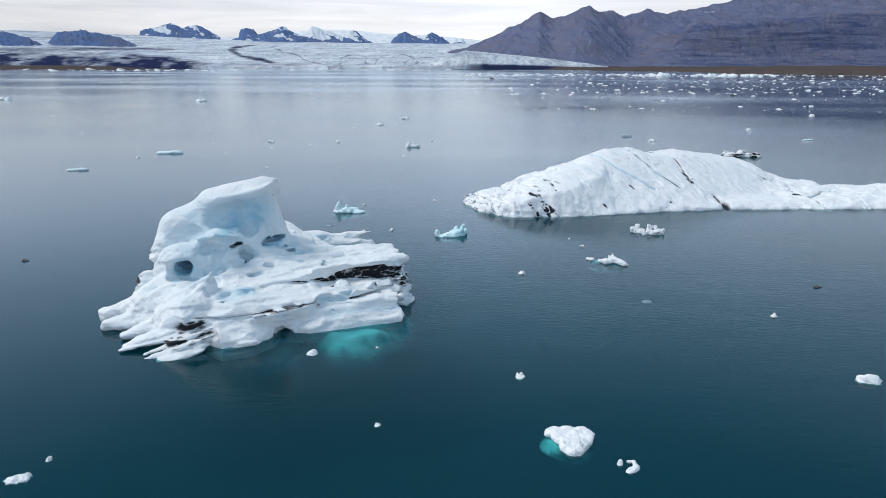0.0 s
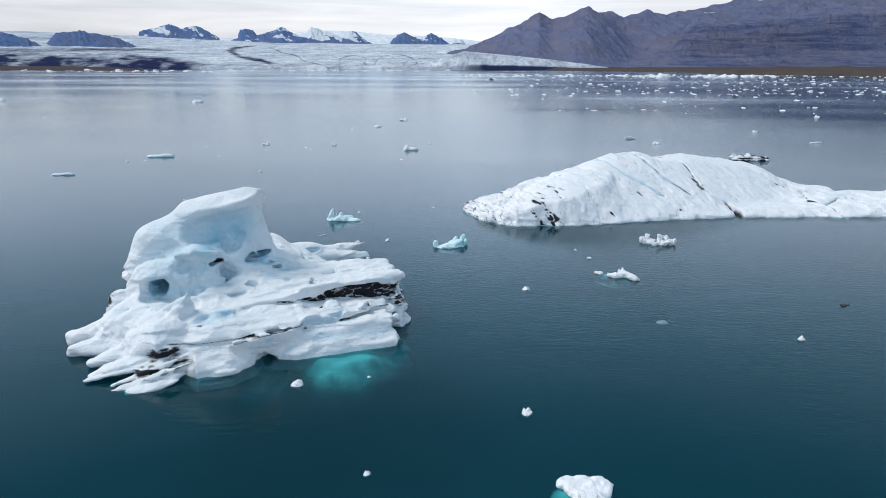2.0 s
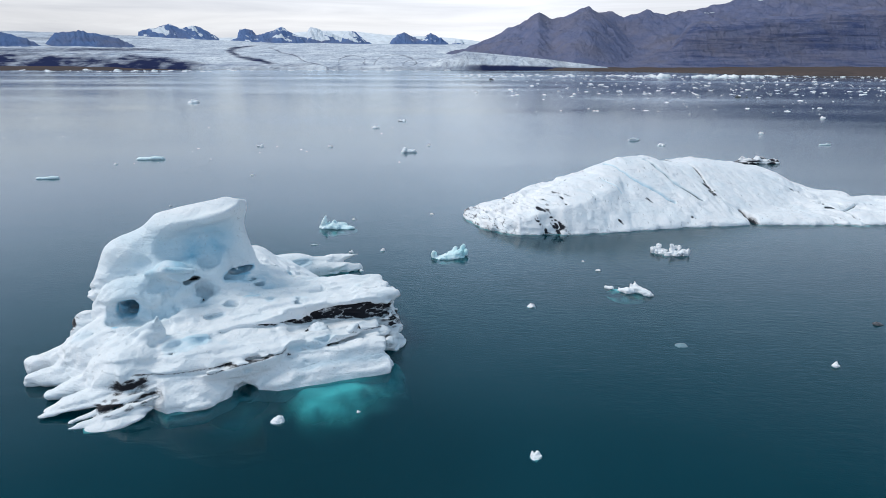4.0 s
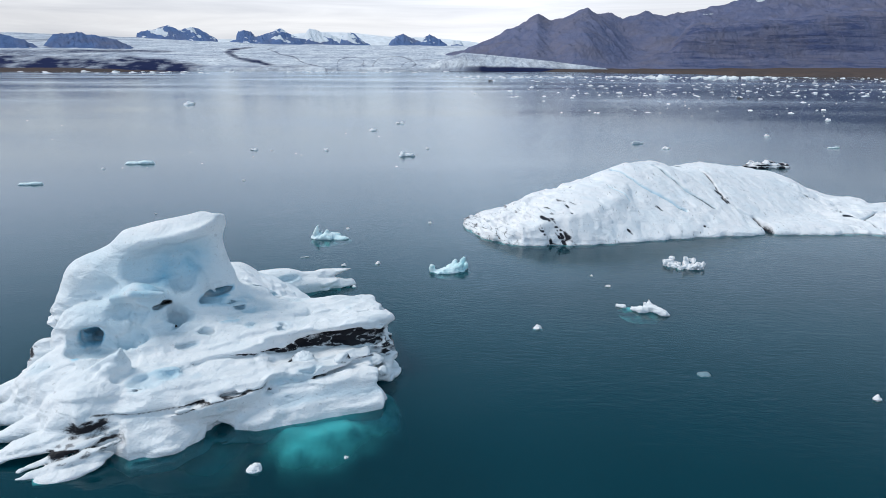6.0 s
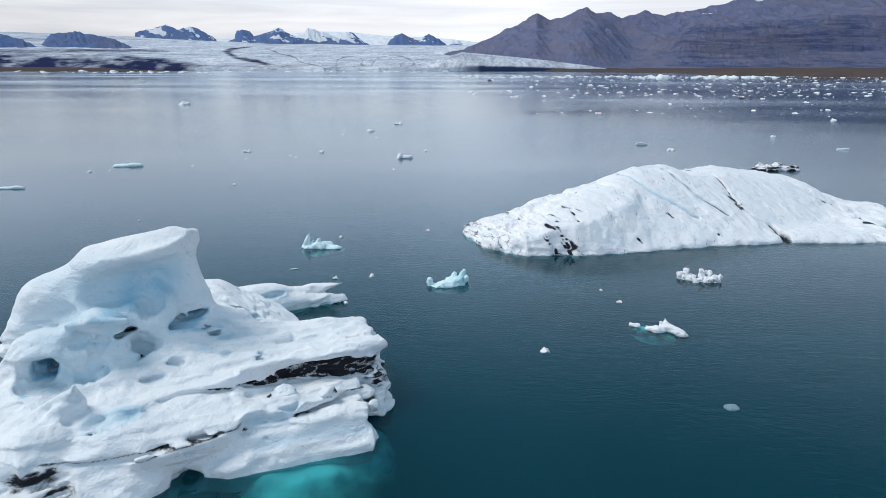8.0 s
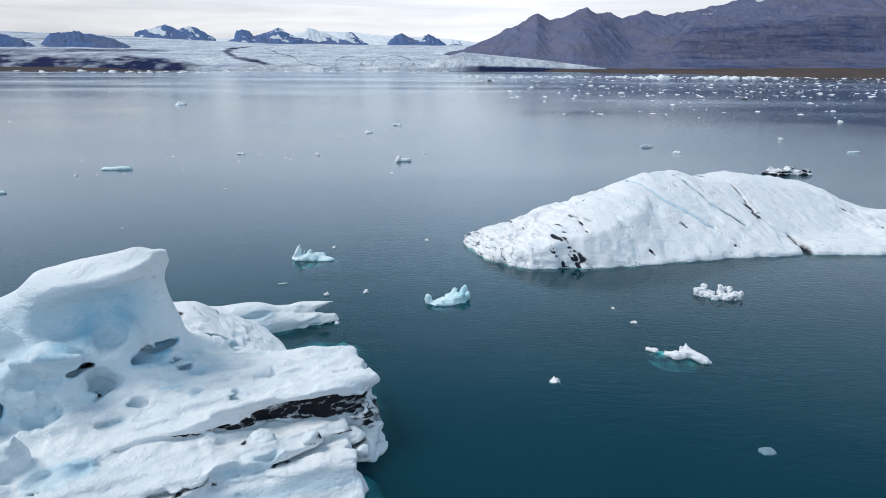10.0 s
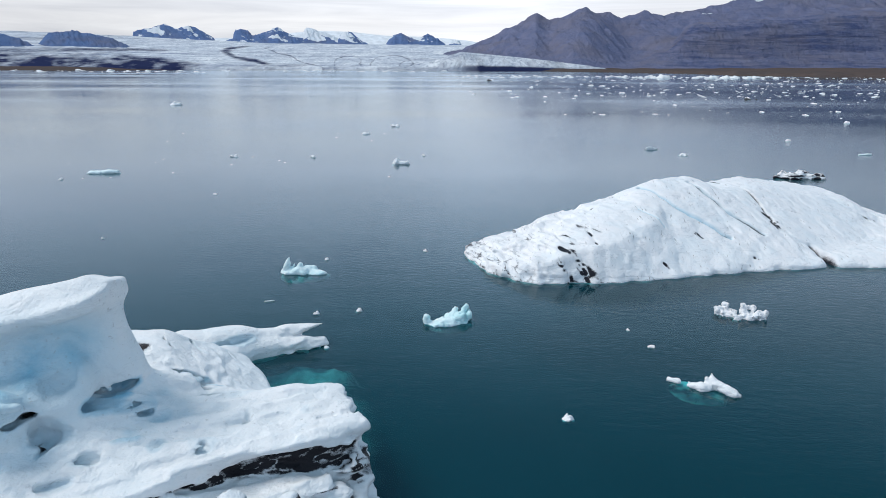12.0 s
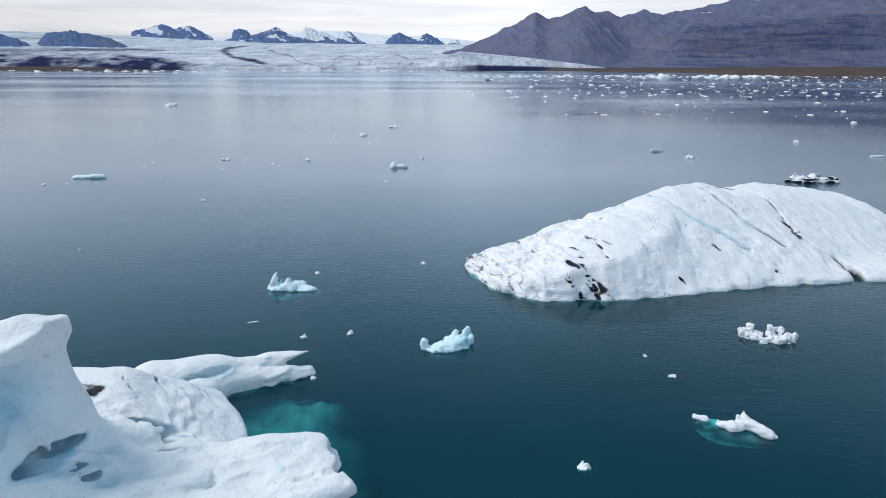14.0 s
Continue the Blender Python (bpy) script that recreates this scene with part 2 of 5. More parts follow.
def glacier_material():
    """Crevassed glacier with black moraine bands."""
    k = Mat("crevassed_glacier")
    streak = k.noise(0.010, 8, 0.74, k.where((1.0, 0.32, 1)), 0.8)
    crev = k.noise(0.06, 7, 0.75, k.where((1.0, 0.22, 1)), 1.2)
    base = k.mix(k.ramp(streak, 0.33, 0.62), (0.46, 0.51, 0.60), (0.84, 0.86, 0.89))
    base = k.mix(k.math("MULTIPLY", k.ramp(crev, 0.47, 0.66), 0.6), base, (0.12, 0.16, 0.27))
    flow = k.noise(0.016, 8, 0.72, k.where((0.10, 1.0, 1), (0, 0, 0.06)), 0.6)
    base = k.mix(k.math("MULTIPLY", k.ramp(flow, 0.50, 0.66), 0.75), base, (0.16, 0.20, 0.32))
    base = k.mix(k.math("MULTIPLY", k.ramp(k.noise(0.09, 6, 0.75, k.where((0.5, 0.25, 1)), 0.8), 0.52, 0.68), 0.5), base, (0.86, 0.88, 0.90))
    d = k.math("ADD", k.attr("dirt"), k.math("MULTIPLY", k.math("SUBTRACT", k.noise(0.012, 9, 0.78, k.where((0.9, 0.5, 1)), 0.6), 0.5), 1.5))
    base = k.mix(k.ramp(d, 0.28, 0.80), base, (0.028, 0.036, 0.09))
    bsdf = k.n("BsdfPrincipled", Base_Color=base, Roughness=0.8, Normal=k.bump(crev, 0.8, 10.0))
    bsdf.inputs["Specular IOR Level"].default_value = 0.0
    return k.done(bsdf.outputs[0])


M_GLACIER = glacier_material()
M_CAP = plain_material("snow_cap", (0.80, 0.83, 0.88), (0.86, 0.88, 0.91), 0.004, 0.9, 0.2, 10.0)

# ---- building tools ----
TABLE = np.random.RandomState(7).uniform(-1, 1, (32, 32, 32)).astype(np.float32)


def vnoise(x, y, z, scale, seed=0):
    """Smooth value noise in -1..1; scale is the size of its lumps in metres."""
    out = 0.0
    q, w = [], []
    for i, c in enumerate((x, y, z)):
        c = np.asarray(c, np.float32) / scale + 17.31 * (seed + 1) * (i + 1) * 0.37
        f = np.floor(c)
        u = c - f
        q.append(f.astype(np.int32))
        w.append(u * u * (3 - 2 * u))
    for dx in (0, 1):
        for dy in (0, 1):
            for dz in (0, 1):
                k = (w[0] if dx else 1 - w[0]) * (w[1] if dy else 1 - w[1]) * (w[2] if dz else 1 - w[2])
                out = out + k * TABLE[(q[0] + dx) & 31, (q[1] + dy) & 31, (q[2] + dz) & 31]
    return out


def fbm(x, y, z, scale, octaves=4, seed=0, gain=0.5):
    total, amp = 0.0, 1.0
    for o in range(octaves):
        total = total + amp * vnoise(x, y, z, scale / 2.03 ** o, seed + 3 * o)
        amp *= gain
    return total


def cells(x, y, z, size, seed=0):
    """Distance to the nearest of scattered points, in units of their spacing: cups with sharp rims between them."""
    q = [np.asarray(c, np.float32) / size for c in (x, y, z)]
    f = [np.floor(c).astype(np.int32) for c in q]
    best = np.full(q[0].shape, 9.0, np.float32)
    for dx in (-1, 0, 1):
        for dy in (-1, 0, 1):
            for dz in (-1, 0, 1):
                i, j, k = f[0] + dx, f[1] + dy, f[2] + dz
                d = 0
                for n, (c, base) in enumerate(zip(q, (i, j, k))):
                    jit = 0.5 + 0.45 * TABLE[(i + 7 * n + seed) & 31, (j + 3 * n) & 31, (k + 5 * n + seed) & 31]
                    d = d + (c - base - jit) ** 2
                best = np.minimum(best, d)
    return np.sqrt(best)


def smin(a, b, k):
    h = np.clip(0.5 + 0.5 * (b - a) / k, 0, 1)
    return b + (a - b) * h - k * h * (1 - h)


def smax(a, b, k):
    return -smin(-a, -b, k)


def ball(g, c, r, yaw=0.0, pitch=0.0):
    """Rounded lump at c with half sizes r, turned by yaw and then tipped along its length by pitch (degrees)."""
    x, y, z = g[0] - c[0], g[1] - c[1], g[2] - c[2]
    a, b = radians(yaw), radians(pitch)
    u, v = x * math.cos(a) + y * math.sin(a), -x * math.sin(a) + y * math.cos(a)
    u, z = u * math.cos(b) + z * math.sin(b), -u * math.sin(b) + z * math.cos(b)
    n = np.sqrt((u / r[0]) ** 2 + (v / r[1]) ** 2 + (z / r[2]) ** 2)
    n2 = np.sqrt((u / r[0] ** 2) ** 2 + (v / r[1] ** 2) ** 2 + (z / r[2] ** 2) ** 2) + 1e-6
    return n * (n - 1) / n2


def limb(g, a, b, ra, rb, flat=1.0):
    """A tapering limb from a to b; flat squashes its height."""
    ax, ay, az_ = (b[i] - a[i] for i in range(3))
    x, y, z = g[0] - a[0], g[1] - a[1], g[2] - a[2]
    t = np.clip((x * ax + y * ay + z * az_) / (ax * ax + ay * ay + az_ * az_), 0, 1)
    return np.sqrt((x - t * ax) ** 2 + (y - t * ay) ** 2 + ((z - t * az_) / flat) ** 2) - (ra + (rb - ra) * t)


def slab(g, walls, low, top, k=0.5):
    """A layer bounded by upright walls (heading of the outward side in degrees, a point on it) between low and top."""
    f = None
    for heading, px, py in walls:
        a = radians(heading)
        d = (g[0] - px) * math.sin(a) + (g[1] - py) * math.cos(a)
        f = d if f is None else smax(f, d, 1.2)
    return smax(smax(f, g[2] - top, k), low - g[2], 0.3)


def grid(lo, hi, h):
    axes = [np.arange(lo[i], hi[i] + h, h, dtype=np.float32) for i in range(3)]
    return np.meshgrid(*axes, indexing="ij", sparse=True)


def skin(field, lo, h):
    """Points and quads of the surface where field crosses zero."""
    field = np.array(field, np.float32)
    for ax in range(3):
        sl = [slice(None)] * 3
        for end in (0, -1):
            sl[ax] = end
            field[tuple(sl)] = np.maximum(field[tuple(sl)], 0.02)
    inside = field < 0
    nx, ny, nz = (n - 1 for n in field.shape)
    corners = [(i, j, k) for i in (0, 1) for j in (0, 1) for k in (0, 1)]
    count = np.zeros((nx, ny, nz), np.int8)
    for i, j, k in corners:
        count += inside[i:i + nx, j:j + ny, k:k + nz]
    cells = np.argwhere((count > 0) & (count < 8))
    vals = np.stack([field[cells[:, 0] + i, cells[:, 1] + j, cells[:, 2] + k] for i, j, k in corners], 1)
    total, hits = np.zeros((len(cells), 3)), np.zeros(len(cells))
    for a in range(8):
        for b in range(a + 1, 8):
            ca, cb = np.array(corners[a]), np.array(corners[b])
            if np.abs(ca - cb).sum() != 1:
                continue
            va, vb = vals[:, a], vals[:, b]
            cross = (va < 0) != (vb < 0)
            t = np.where(cross, va / np.where(cross, va - vb, 1), 0)
            total += cross[:, None] * (ca + t[:, None] * (cb - ca))
            hits += cross
    verts = (cells + total / hits[:, None]) * h + np.array(lo)
    index = -np.ones((nx, ny, nz), np.int32)
    index[tuple(cells.T)] = np.arange(len(cells))
    quads = []
    for ax in range(3):
        u, v = (ax + 1) % 3, (ax + 2) % 3
        a = [slice(None)] * 3
        b = [slice(None)] * 3
        a[ax], b[ax] = slice(0, -1), slice(1, None)
        flip = inside[tuple(a)] != inside[tuple(b)]
        e = np.argwhere(flip)
        e = e[(e[:, u] > 0) & (e[:, v] > 0) & (e[:, u] < (nx, ny, nz)[u]) & (e[:, v] < (nx, ny, nz)[v])]
        eu, ev = np.eye(3, dtype=int)[u], np.eye(3, dtype=int)[v]
        q = np.stack([index[tuple((e - eu - ev).T)], index[tuple((e - ev).T)], index[tuple(e.T)], index[tuple((e - eu).T)]], 1)
        out = ~inside[tuple(e.T)]
        q[out] = q[out][:, ::-1]
        quads.append(q[(q >= 0).all(1)])
    return verts, np.concatenate(quads)


def mesh_of(name, verts, faces, material, smooth=True, **values):
    me = bpy.data.meshes.new(name)
    faces = np.asarray(faces, np.int32)
    me.vertices.add(len(verts))
    me.vertices.foreach_set("co", np.asarray(verts, np.float32).ravel())
    me.loops.add(faces.size)
    me.loops.foreach_set("vertex_index", faces.ravel())
    me.polygons.add(len(faces))
    me.polygons.foreach_set("loop_start", np.arange(0, faces.size, faces.shape[1], dtype=np.int32))
    me.polygons.foreach_set("loop_total", np.full(len(faces), faces.shape[1], np.int32))
    me.polygons.foreach_set("use_smooth", np.full(len(faces), smooth, bool))
    me.update(calc_edges=True)
    me.validate()
    for key, data in values.items():
        me.attributes.new(key, "FLOAT", "POINT").data.foreach_set("value", np.asarray(data, np.float32))
    me.materials.append(material)
    return me


def lattice(n, m):
    """Quads of a grid of n by m points, m fastest."""
    i, j = np.meshgrid(np.arange(n - 1), np.arange(m - 1), indexing="ij")
    a = (i * m + j).ravel()
    return np.stack([a, a + m, a + m + 1, a + 1], 1)


def bell(d, width):
    return np.exp(-(d / width) ** 2)


def step(x, a, b):
    t = np.clip((x - a) / (b - a), 0, 1)
    return t * t * (3 - 2 * t)


# ---- the large structure: water, shores, glacier, mountains ----
def sheet(name, u0, u1, n, y0, y1, m, height, material, smooth=True, bias=1.0):
    """Land seen far off: a grid fanned out from the lagoon's near end, u = x / y. height(u, y) gives z and the mesh's values."""
    u, t = np.meshgrid(np.linspace(u0, u1, n), np.linspace(0, 1, m) ** bias, indexing="ij")
    y = y0 + (y1 - y0) * t
    z, values = height(u, y)
    verts = np.stack([u * y, y, z], -1).reshape(-1, 3)
    return new(name, mesh_of(name, verts, lattice(n, m), material, smooth, **{k: np.broadcast_to(v, u.shape).ravel() for k, v in values.items()}))


def flat_sheet(name, z, material, reach=4700.0):
    side = np.concatenate([-np.geomspace(reach, 60, 14), np.linspace(-40, 40, 5), np.geomspace(60, reach, 14)])
    x, y = np.meshgrid(side, side + 60.0, indexing="ij")
    verts = np.stack([x, y, np.full_like(x, z)], -1).reshape(-1, 3)
    return new(name, mesh_of(name, verts, lattice(len(side), len(side)), material))


tagged(flat_sheet("water", 0.0, M_WATER), "calm dark teal glacial lagoon water with fine ripples", "water", kind="structure")
tagged(flat_sheet("lagoon_bed", -9.0, M_BED), "dark silty bed under the lagoon water", "lake bed", kind="structure")


def glacier_height(u, y):
    v = (y - 2060) / 1940
    rise = np.clip(v, 0, 1.15)
    crown = np.interp(u, [-0.86, -0.75, -0.565, -0.38, -0.265, -0.02], [196, 193, 172, 141, 123, 116])
    z = 7.5 * step(v, -0.002, 0.006) + crown * rise ** 0.97
    z = z * (1 - step(u, 0.015, 0.205) * 0.97)
    lobe = np.interp(u, [-0.10, -0.03, 0.012, 0.10, 0.225, 0.25], [0, 30, 60, 42, 12, -4]) * np.clip(v / 0.05, 0, 1) ** 0.6
    z = smax(z, lobe, 3.0)
    z = z + step(v, 0, 0.05) * (2.2 * fbm(u * y, y, 0 * y, 160, 5, 3) + 1.2 * np.abs(vnoise(u * y, y * 0.4, 0 * y, 30, 5)))
    warp = 0.012 * fbm(u * 30, v * 3, 0 * u, 1.2, 3, 4)
    uw = u + warp
    bend = np.interp(v, [0, 0.1, 0.25, 0.45, 0.6, 0.8, 1.0], [-0.275, -0.29, -0.315, -0.342, -0.338, -0.30, -0.22])
    dirt = 0.75 * bell(uw - bend, 0.016) * step(v, 0.0, 0.1) * (1 - step(v, 0.7, 0.95))
    bend2 = np.interp(v, [0, 0.2, 0.45, 0.7, 0.9], [-0.20, -0.24, -0.268, -0.272, -0.235])
    dirt = np.maximum(dirt, 0.6 * bell(uw - bend2, 0.004) * (1 - step(v, 0.6, 0.9)))
    for cu, cv, ru, rv in ((-0.162, 0.06, 0.026, 0.30), (-0.088, 0.05, 0.034, 0.36), (-0.04, 0.02, 0.03, 0.25)):
        ring = np.sqrt(((uw - cu) / ru) ** 2 + ((v - cv) / rv) ** 2) - 1
        dirt = np.maximum(dirt, 0.55 * bell(ring, 0.07) * step(v, 0.0, 0.06))
    edge = 0.03 + 0.25 * step(-u, 0.32, 0.5)
    dirt = np.maximum(dirt, (0.80 + 0.35 * fbm(u * 60, v * 14, 0 * u, 1.5, 3, 6)) * (1 - step(v, edge * 0.4, edge * 1.5)) * step(-uw, 0.33, 0.40))
    dirt = np.maximum(dirt, 0.62 * bell(v - 0.36 - 0.5 * (u + 0.6), 0.07) * step(-u, 0.38, 0.46))
    dirt = np.maximum(dirt, 0.55 * bell(v - 0.78 - 0.5 * (u + 0.6), 0.09) * step(-u, 0.46, 0.56))
    dirt = np.maximum(dirt, 0.30 * step(-u, 0.36, 0.5))
    dirt = np.maximum(dirt, 0.95 * (1 - step(v, 0.003, 0.013)) * step(uw, -0.02, 0.03))
    dirt = np.maximum(dirt, 0.30 * (1 - step(v, 0.0, 0.22)))
    return z, {"dirt": dirt}


tagged(sheet("glacier", -0.86, 0.255, 540, 2056, 4330, 230, glacier_height, M_GLACIER, bias=1.5), "broad white glacier tongue with dark curving moraine bands", "glacier", kind="structure")


def mountain_height(u, y):
    ridge = np.interp(u, [-0.02, 0.0134, 0.0436, 0.0746, 0.099, 0.122, 0.144, 0.160, 0.193, 0.23, 0.246, 0.279, 0.312, 0.344, 0.377, 0.41, 0.467, 0.55, 0.62, 0.9],
                      [60, 84, 130, 168, 197, 238, 224, 234, 260, 240, 225, 246, 241, 258, 272, 296, 330, 362, 378, 400])
    back = 3000.0
    foot = 2130.0 + 240 * step(-u, -0.12, 0.0)
    t = (y - foot) / (back - foot)
    slope = np.where(t < 1, np.clip(t, 0, 1) ** 1.12, np.clip(2.2 - 1.2 * t, 0.0, 1))
    z = 4 + (ridge - 4) * slope
    hollow = bell(u - 0.262, 0.045) * np.clip(t, 0, 1) * np.clip(1 - t, 0, 1) * 150
    z = z - hollow
    spur = np.interp(y, [2140, 2450, 2800, 3000], [4, 120, 222, 255]) - 0.62 * np.sqrt(((u - 0.190) * y) ** 2 + 70.0 ** 2) + 40
    z = smax(z, spur, 14.0)
    left = np.interp(y, [2280, 2700, 3000], [-60, 130, 236]) - 0.9 * np.sqrt(((u - 0.121) * y) ** 2 + 50.0 ** 2) + 42
    z = smax(z, left, 12.0)
    rim = 150 * step(u, 0.28, 0.36) + 45 * step(u, 0.36, 0.6)
    wall = rim * step(y, 2230, 2420) + 0.16 * np.clip(y - 2420, 0, 600) * step(u, 0.28, 0.36)
    cliff = step(u, 0.26, 0.36) * step(z, 5, 20) * (1 - step(y, 2430, 2560))
    z = smax(z, wall, 10.0)
    x = u * y
    z = z + np.clip(t, 0, 1) ** 2 * (9 * np.clip(1 - np.abs(u - 0.122) / 0.010, 0, 1) + 5 * np.clip(1 - np.abs(u - 0.194) / 0.012, 0, 1))
    gully = np.abs(fbm(x + 0.3 * y, y * 0.3, 0 * x, 150, 5, 11)) - 0.25
    z = z - 6 * np.abs(fbm(x + 0.2 * y, y * 0.12, 0 * x, 34, 3, 14)) * step(z, 8, 60)
    z = z - 24 * gully * step(z, 8, 90) * (1 - 0.5 * step(t, 0.75, 1.0))
    z = z + 8 * fbm(x, y, 0 * x, 70, 5, 12) * step(z, 8, 60)
    z = z + cliff * 2.2 * np.sin(z / 4.0 + 1.5 * fbm(x, y, 0 * x, 400, 2, 13))
    snow = 0.62 * bell(u - 0.443, 0.014) * bell(z - 285, 10) + 0.6 * bell(u - 0.375, 0.02) * bell(z - 232 - (u - 0.375) * 500, 7) + 0.9 * bell(u - 0.585, 0.03) * bell(z - 338, 10)
    return z, {"cliff": np.clip(0.25 * step(u, 0.1, 0.3) + cliff, 0, 1), "snow": snow}


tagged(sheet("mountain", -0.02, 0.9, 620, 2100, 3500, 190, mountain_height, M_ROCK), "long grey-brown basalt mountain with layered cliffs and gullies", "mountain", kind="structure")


def shore_right(u, y):
    front = np.interp(u, [0.05, 0.19, 0.36, 0.42, 0.47, 0.60, 0.9], [2120, 1950, 1600, 1330, 1230, 1130, 1000])
    d = y - front + 40 * fbm(u * 40, 0 * u, 0 * u, 2.0, 4, 21)
    z = np.where(d > 0, 6.5 * step(d, 0, 60) + 0.006 * d + 2.0 * fbm(u * y, y, 0 * y, 90, 4, 22) * step(d, 0, 80), -3)
    return z, {}


tagged(sheet("shore", 0.04, 0.9, 320, 980, 2330, 120, shore_right, M_SHORE), "low brown gravel moraine shore below the mountain", "shore", kind="structure")


def shore_left(u, y):
    front = np.interp(u, [-0.9, -0.7, -0.5, -0.36], [1650, 1720, 1850, 2100])
    d = y - front + 30 * fbm(u * 40, 0 * u, 0 * u, 2.0, 4, 23)
    top = np.interp(u, [-0.9, -0.6, -0.5, -0.36], [9, 9, 7, 1])
    z = np.where(d > 0, top * step(d, 0, 330) + 1.6 * fbm(u * y, y, 0 * y, 90, 4, 24) * step(d, 0, 80), -3)
    return z, {}


tagged(sheet("shore", -0.9, -0.35, 200, 1600, 2300, 70, shore_left, M_SHORE), "low brown moraine hills below the glacier edge", "shore", kind="structure")


def cap_height(u, y):
    top = np.interp(u, [-0.8, -0.45, -0.36, -0.30, -0.20, -0.15, -0.10, -0.04, 0.02, 0.1], [120, 165, 188, 200, 236, 230, 206, 200, 176, 120])
    t = (y - 4250) / 300
    return 90 + (top - 90) * np.clip(t, 0, 1) ** 0.8 + 4 * fbm(u * y, y, 0 * y, 300, 4, 31), {}


tagged(sheet("ice_cap", -0.8, 0.1, 240, 4250, 4560, 24, cap_height, M_CAP), "white snow dome of the ice cap fading into cloud", "ice cap", kind="structure")


def nunatak(us, tops, base, depth, snowy, seed):
    """A rocky peak standing out of the ice: its crest line along u, with ribs running down to the ice."""
    def height(u, y):
        t = (y - (depth - 170)) / 170
        ends = step(np.minimum(u - us[0], us[-1] - u), 0.0, 0.008)
        crest = np.interp(u, us, tops) + (7.0 * fbm(u * depth, 0 * u, 0 * u, 90, 5, seed, 0.6) - 6 * np.abs(fbm(u * depth, 0 * u, 0 * u, 30, 3, seed + 2)) + 4)
        crest = base - 12 + (crest - base + 12) * ends
        rib = np.abs(fbm(u * depth + 0.4 * y, y * 0.3, 0 * y, 55, 4, seed + 1, 0.6))
        z = base + (crest - base) * np.clip(t, 0, 1) ** 0.75 - 15 * rib * np.clip(t * (1 - t) * 4, 0, 1)
        snow = snowy * (0.85 + 0.8 * fbm(u * depth + 0.8 * y, y * 0.6, z, 60, 4, seed + 5)) * step(z, base + 8, base + 40)
        return z, {"cliff": 0.25 + 0 * z, "snow": snow}
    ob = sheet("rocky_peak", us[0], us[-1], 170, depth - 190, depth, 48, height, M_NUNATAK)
    return tagged(ob, "rocky peak, tinted blue for haze, with snow patches above the ice", "mountain peak", group="peaks above the ice cap", kind="structure")


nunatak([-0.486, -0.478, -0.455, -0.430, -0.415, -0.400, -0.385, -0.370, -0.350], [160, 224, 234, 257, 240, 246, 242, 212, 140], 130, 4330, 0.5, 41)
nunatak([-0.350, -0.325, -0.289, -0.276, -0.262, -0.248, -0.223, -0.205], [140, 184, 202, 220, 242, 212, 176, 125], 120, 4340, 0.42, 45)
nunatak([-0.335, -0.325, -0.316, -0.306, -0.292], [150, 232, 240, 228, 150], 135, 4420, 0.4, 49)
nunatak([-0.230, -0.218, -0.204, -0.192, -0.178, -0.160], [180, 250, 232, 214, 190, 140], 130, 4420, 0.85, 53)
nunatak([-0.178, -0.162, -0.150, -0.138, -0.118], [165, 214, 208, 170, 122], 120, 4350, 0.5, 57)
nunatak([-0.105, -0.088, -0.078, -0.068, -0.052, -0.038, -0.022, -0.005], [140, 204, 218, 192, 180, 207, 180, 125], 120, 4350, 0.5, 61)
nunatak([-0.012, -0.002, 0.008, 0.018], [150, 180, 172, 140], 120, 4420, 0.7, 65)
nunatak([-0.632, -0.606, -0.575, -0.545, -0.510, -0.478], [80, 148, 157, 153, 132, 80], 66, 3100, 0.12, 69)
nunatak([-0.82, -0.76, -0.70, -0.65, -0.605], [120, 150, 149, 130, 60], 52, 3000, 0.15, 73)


# ---- icebergs ----
def one_piece(verts, quads):
    """Keeps the largest connected piece of a skin."""
    label = np.arange(len(verts))
    while True:
        low = label[quads].min(1)
        fresh = label.copy()
        for c in range(4):
            np.minimum.at(fresh, quads[:, c], low)
        fresh = fresh[fresh]
        if (fresh == label).all():
            break
        label = fresh
    keep = label == np.bincount(label).argmax()
    at = np.cumsum(keep) - 1
    return verts[keep], at[quads[keep[quads[:, 0]]]]


def carve_noise(field, g, near, disp):
    """Adds disp(x, y, z) to the field close to its surface."""
    at = np.nonzero(np.abs(field) < near)
    x, y, z = g[0][at[0], 0, 0], g[1][0, at[1], 0], g[2][0, 0, at[2]]
    field[at] += disp(x, y, z)


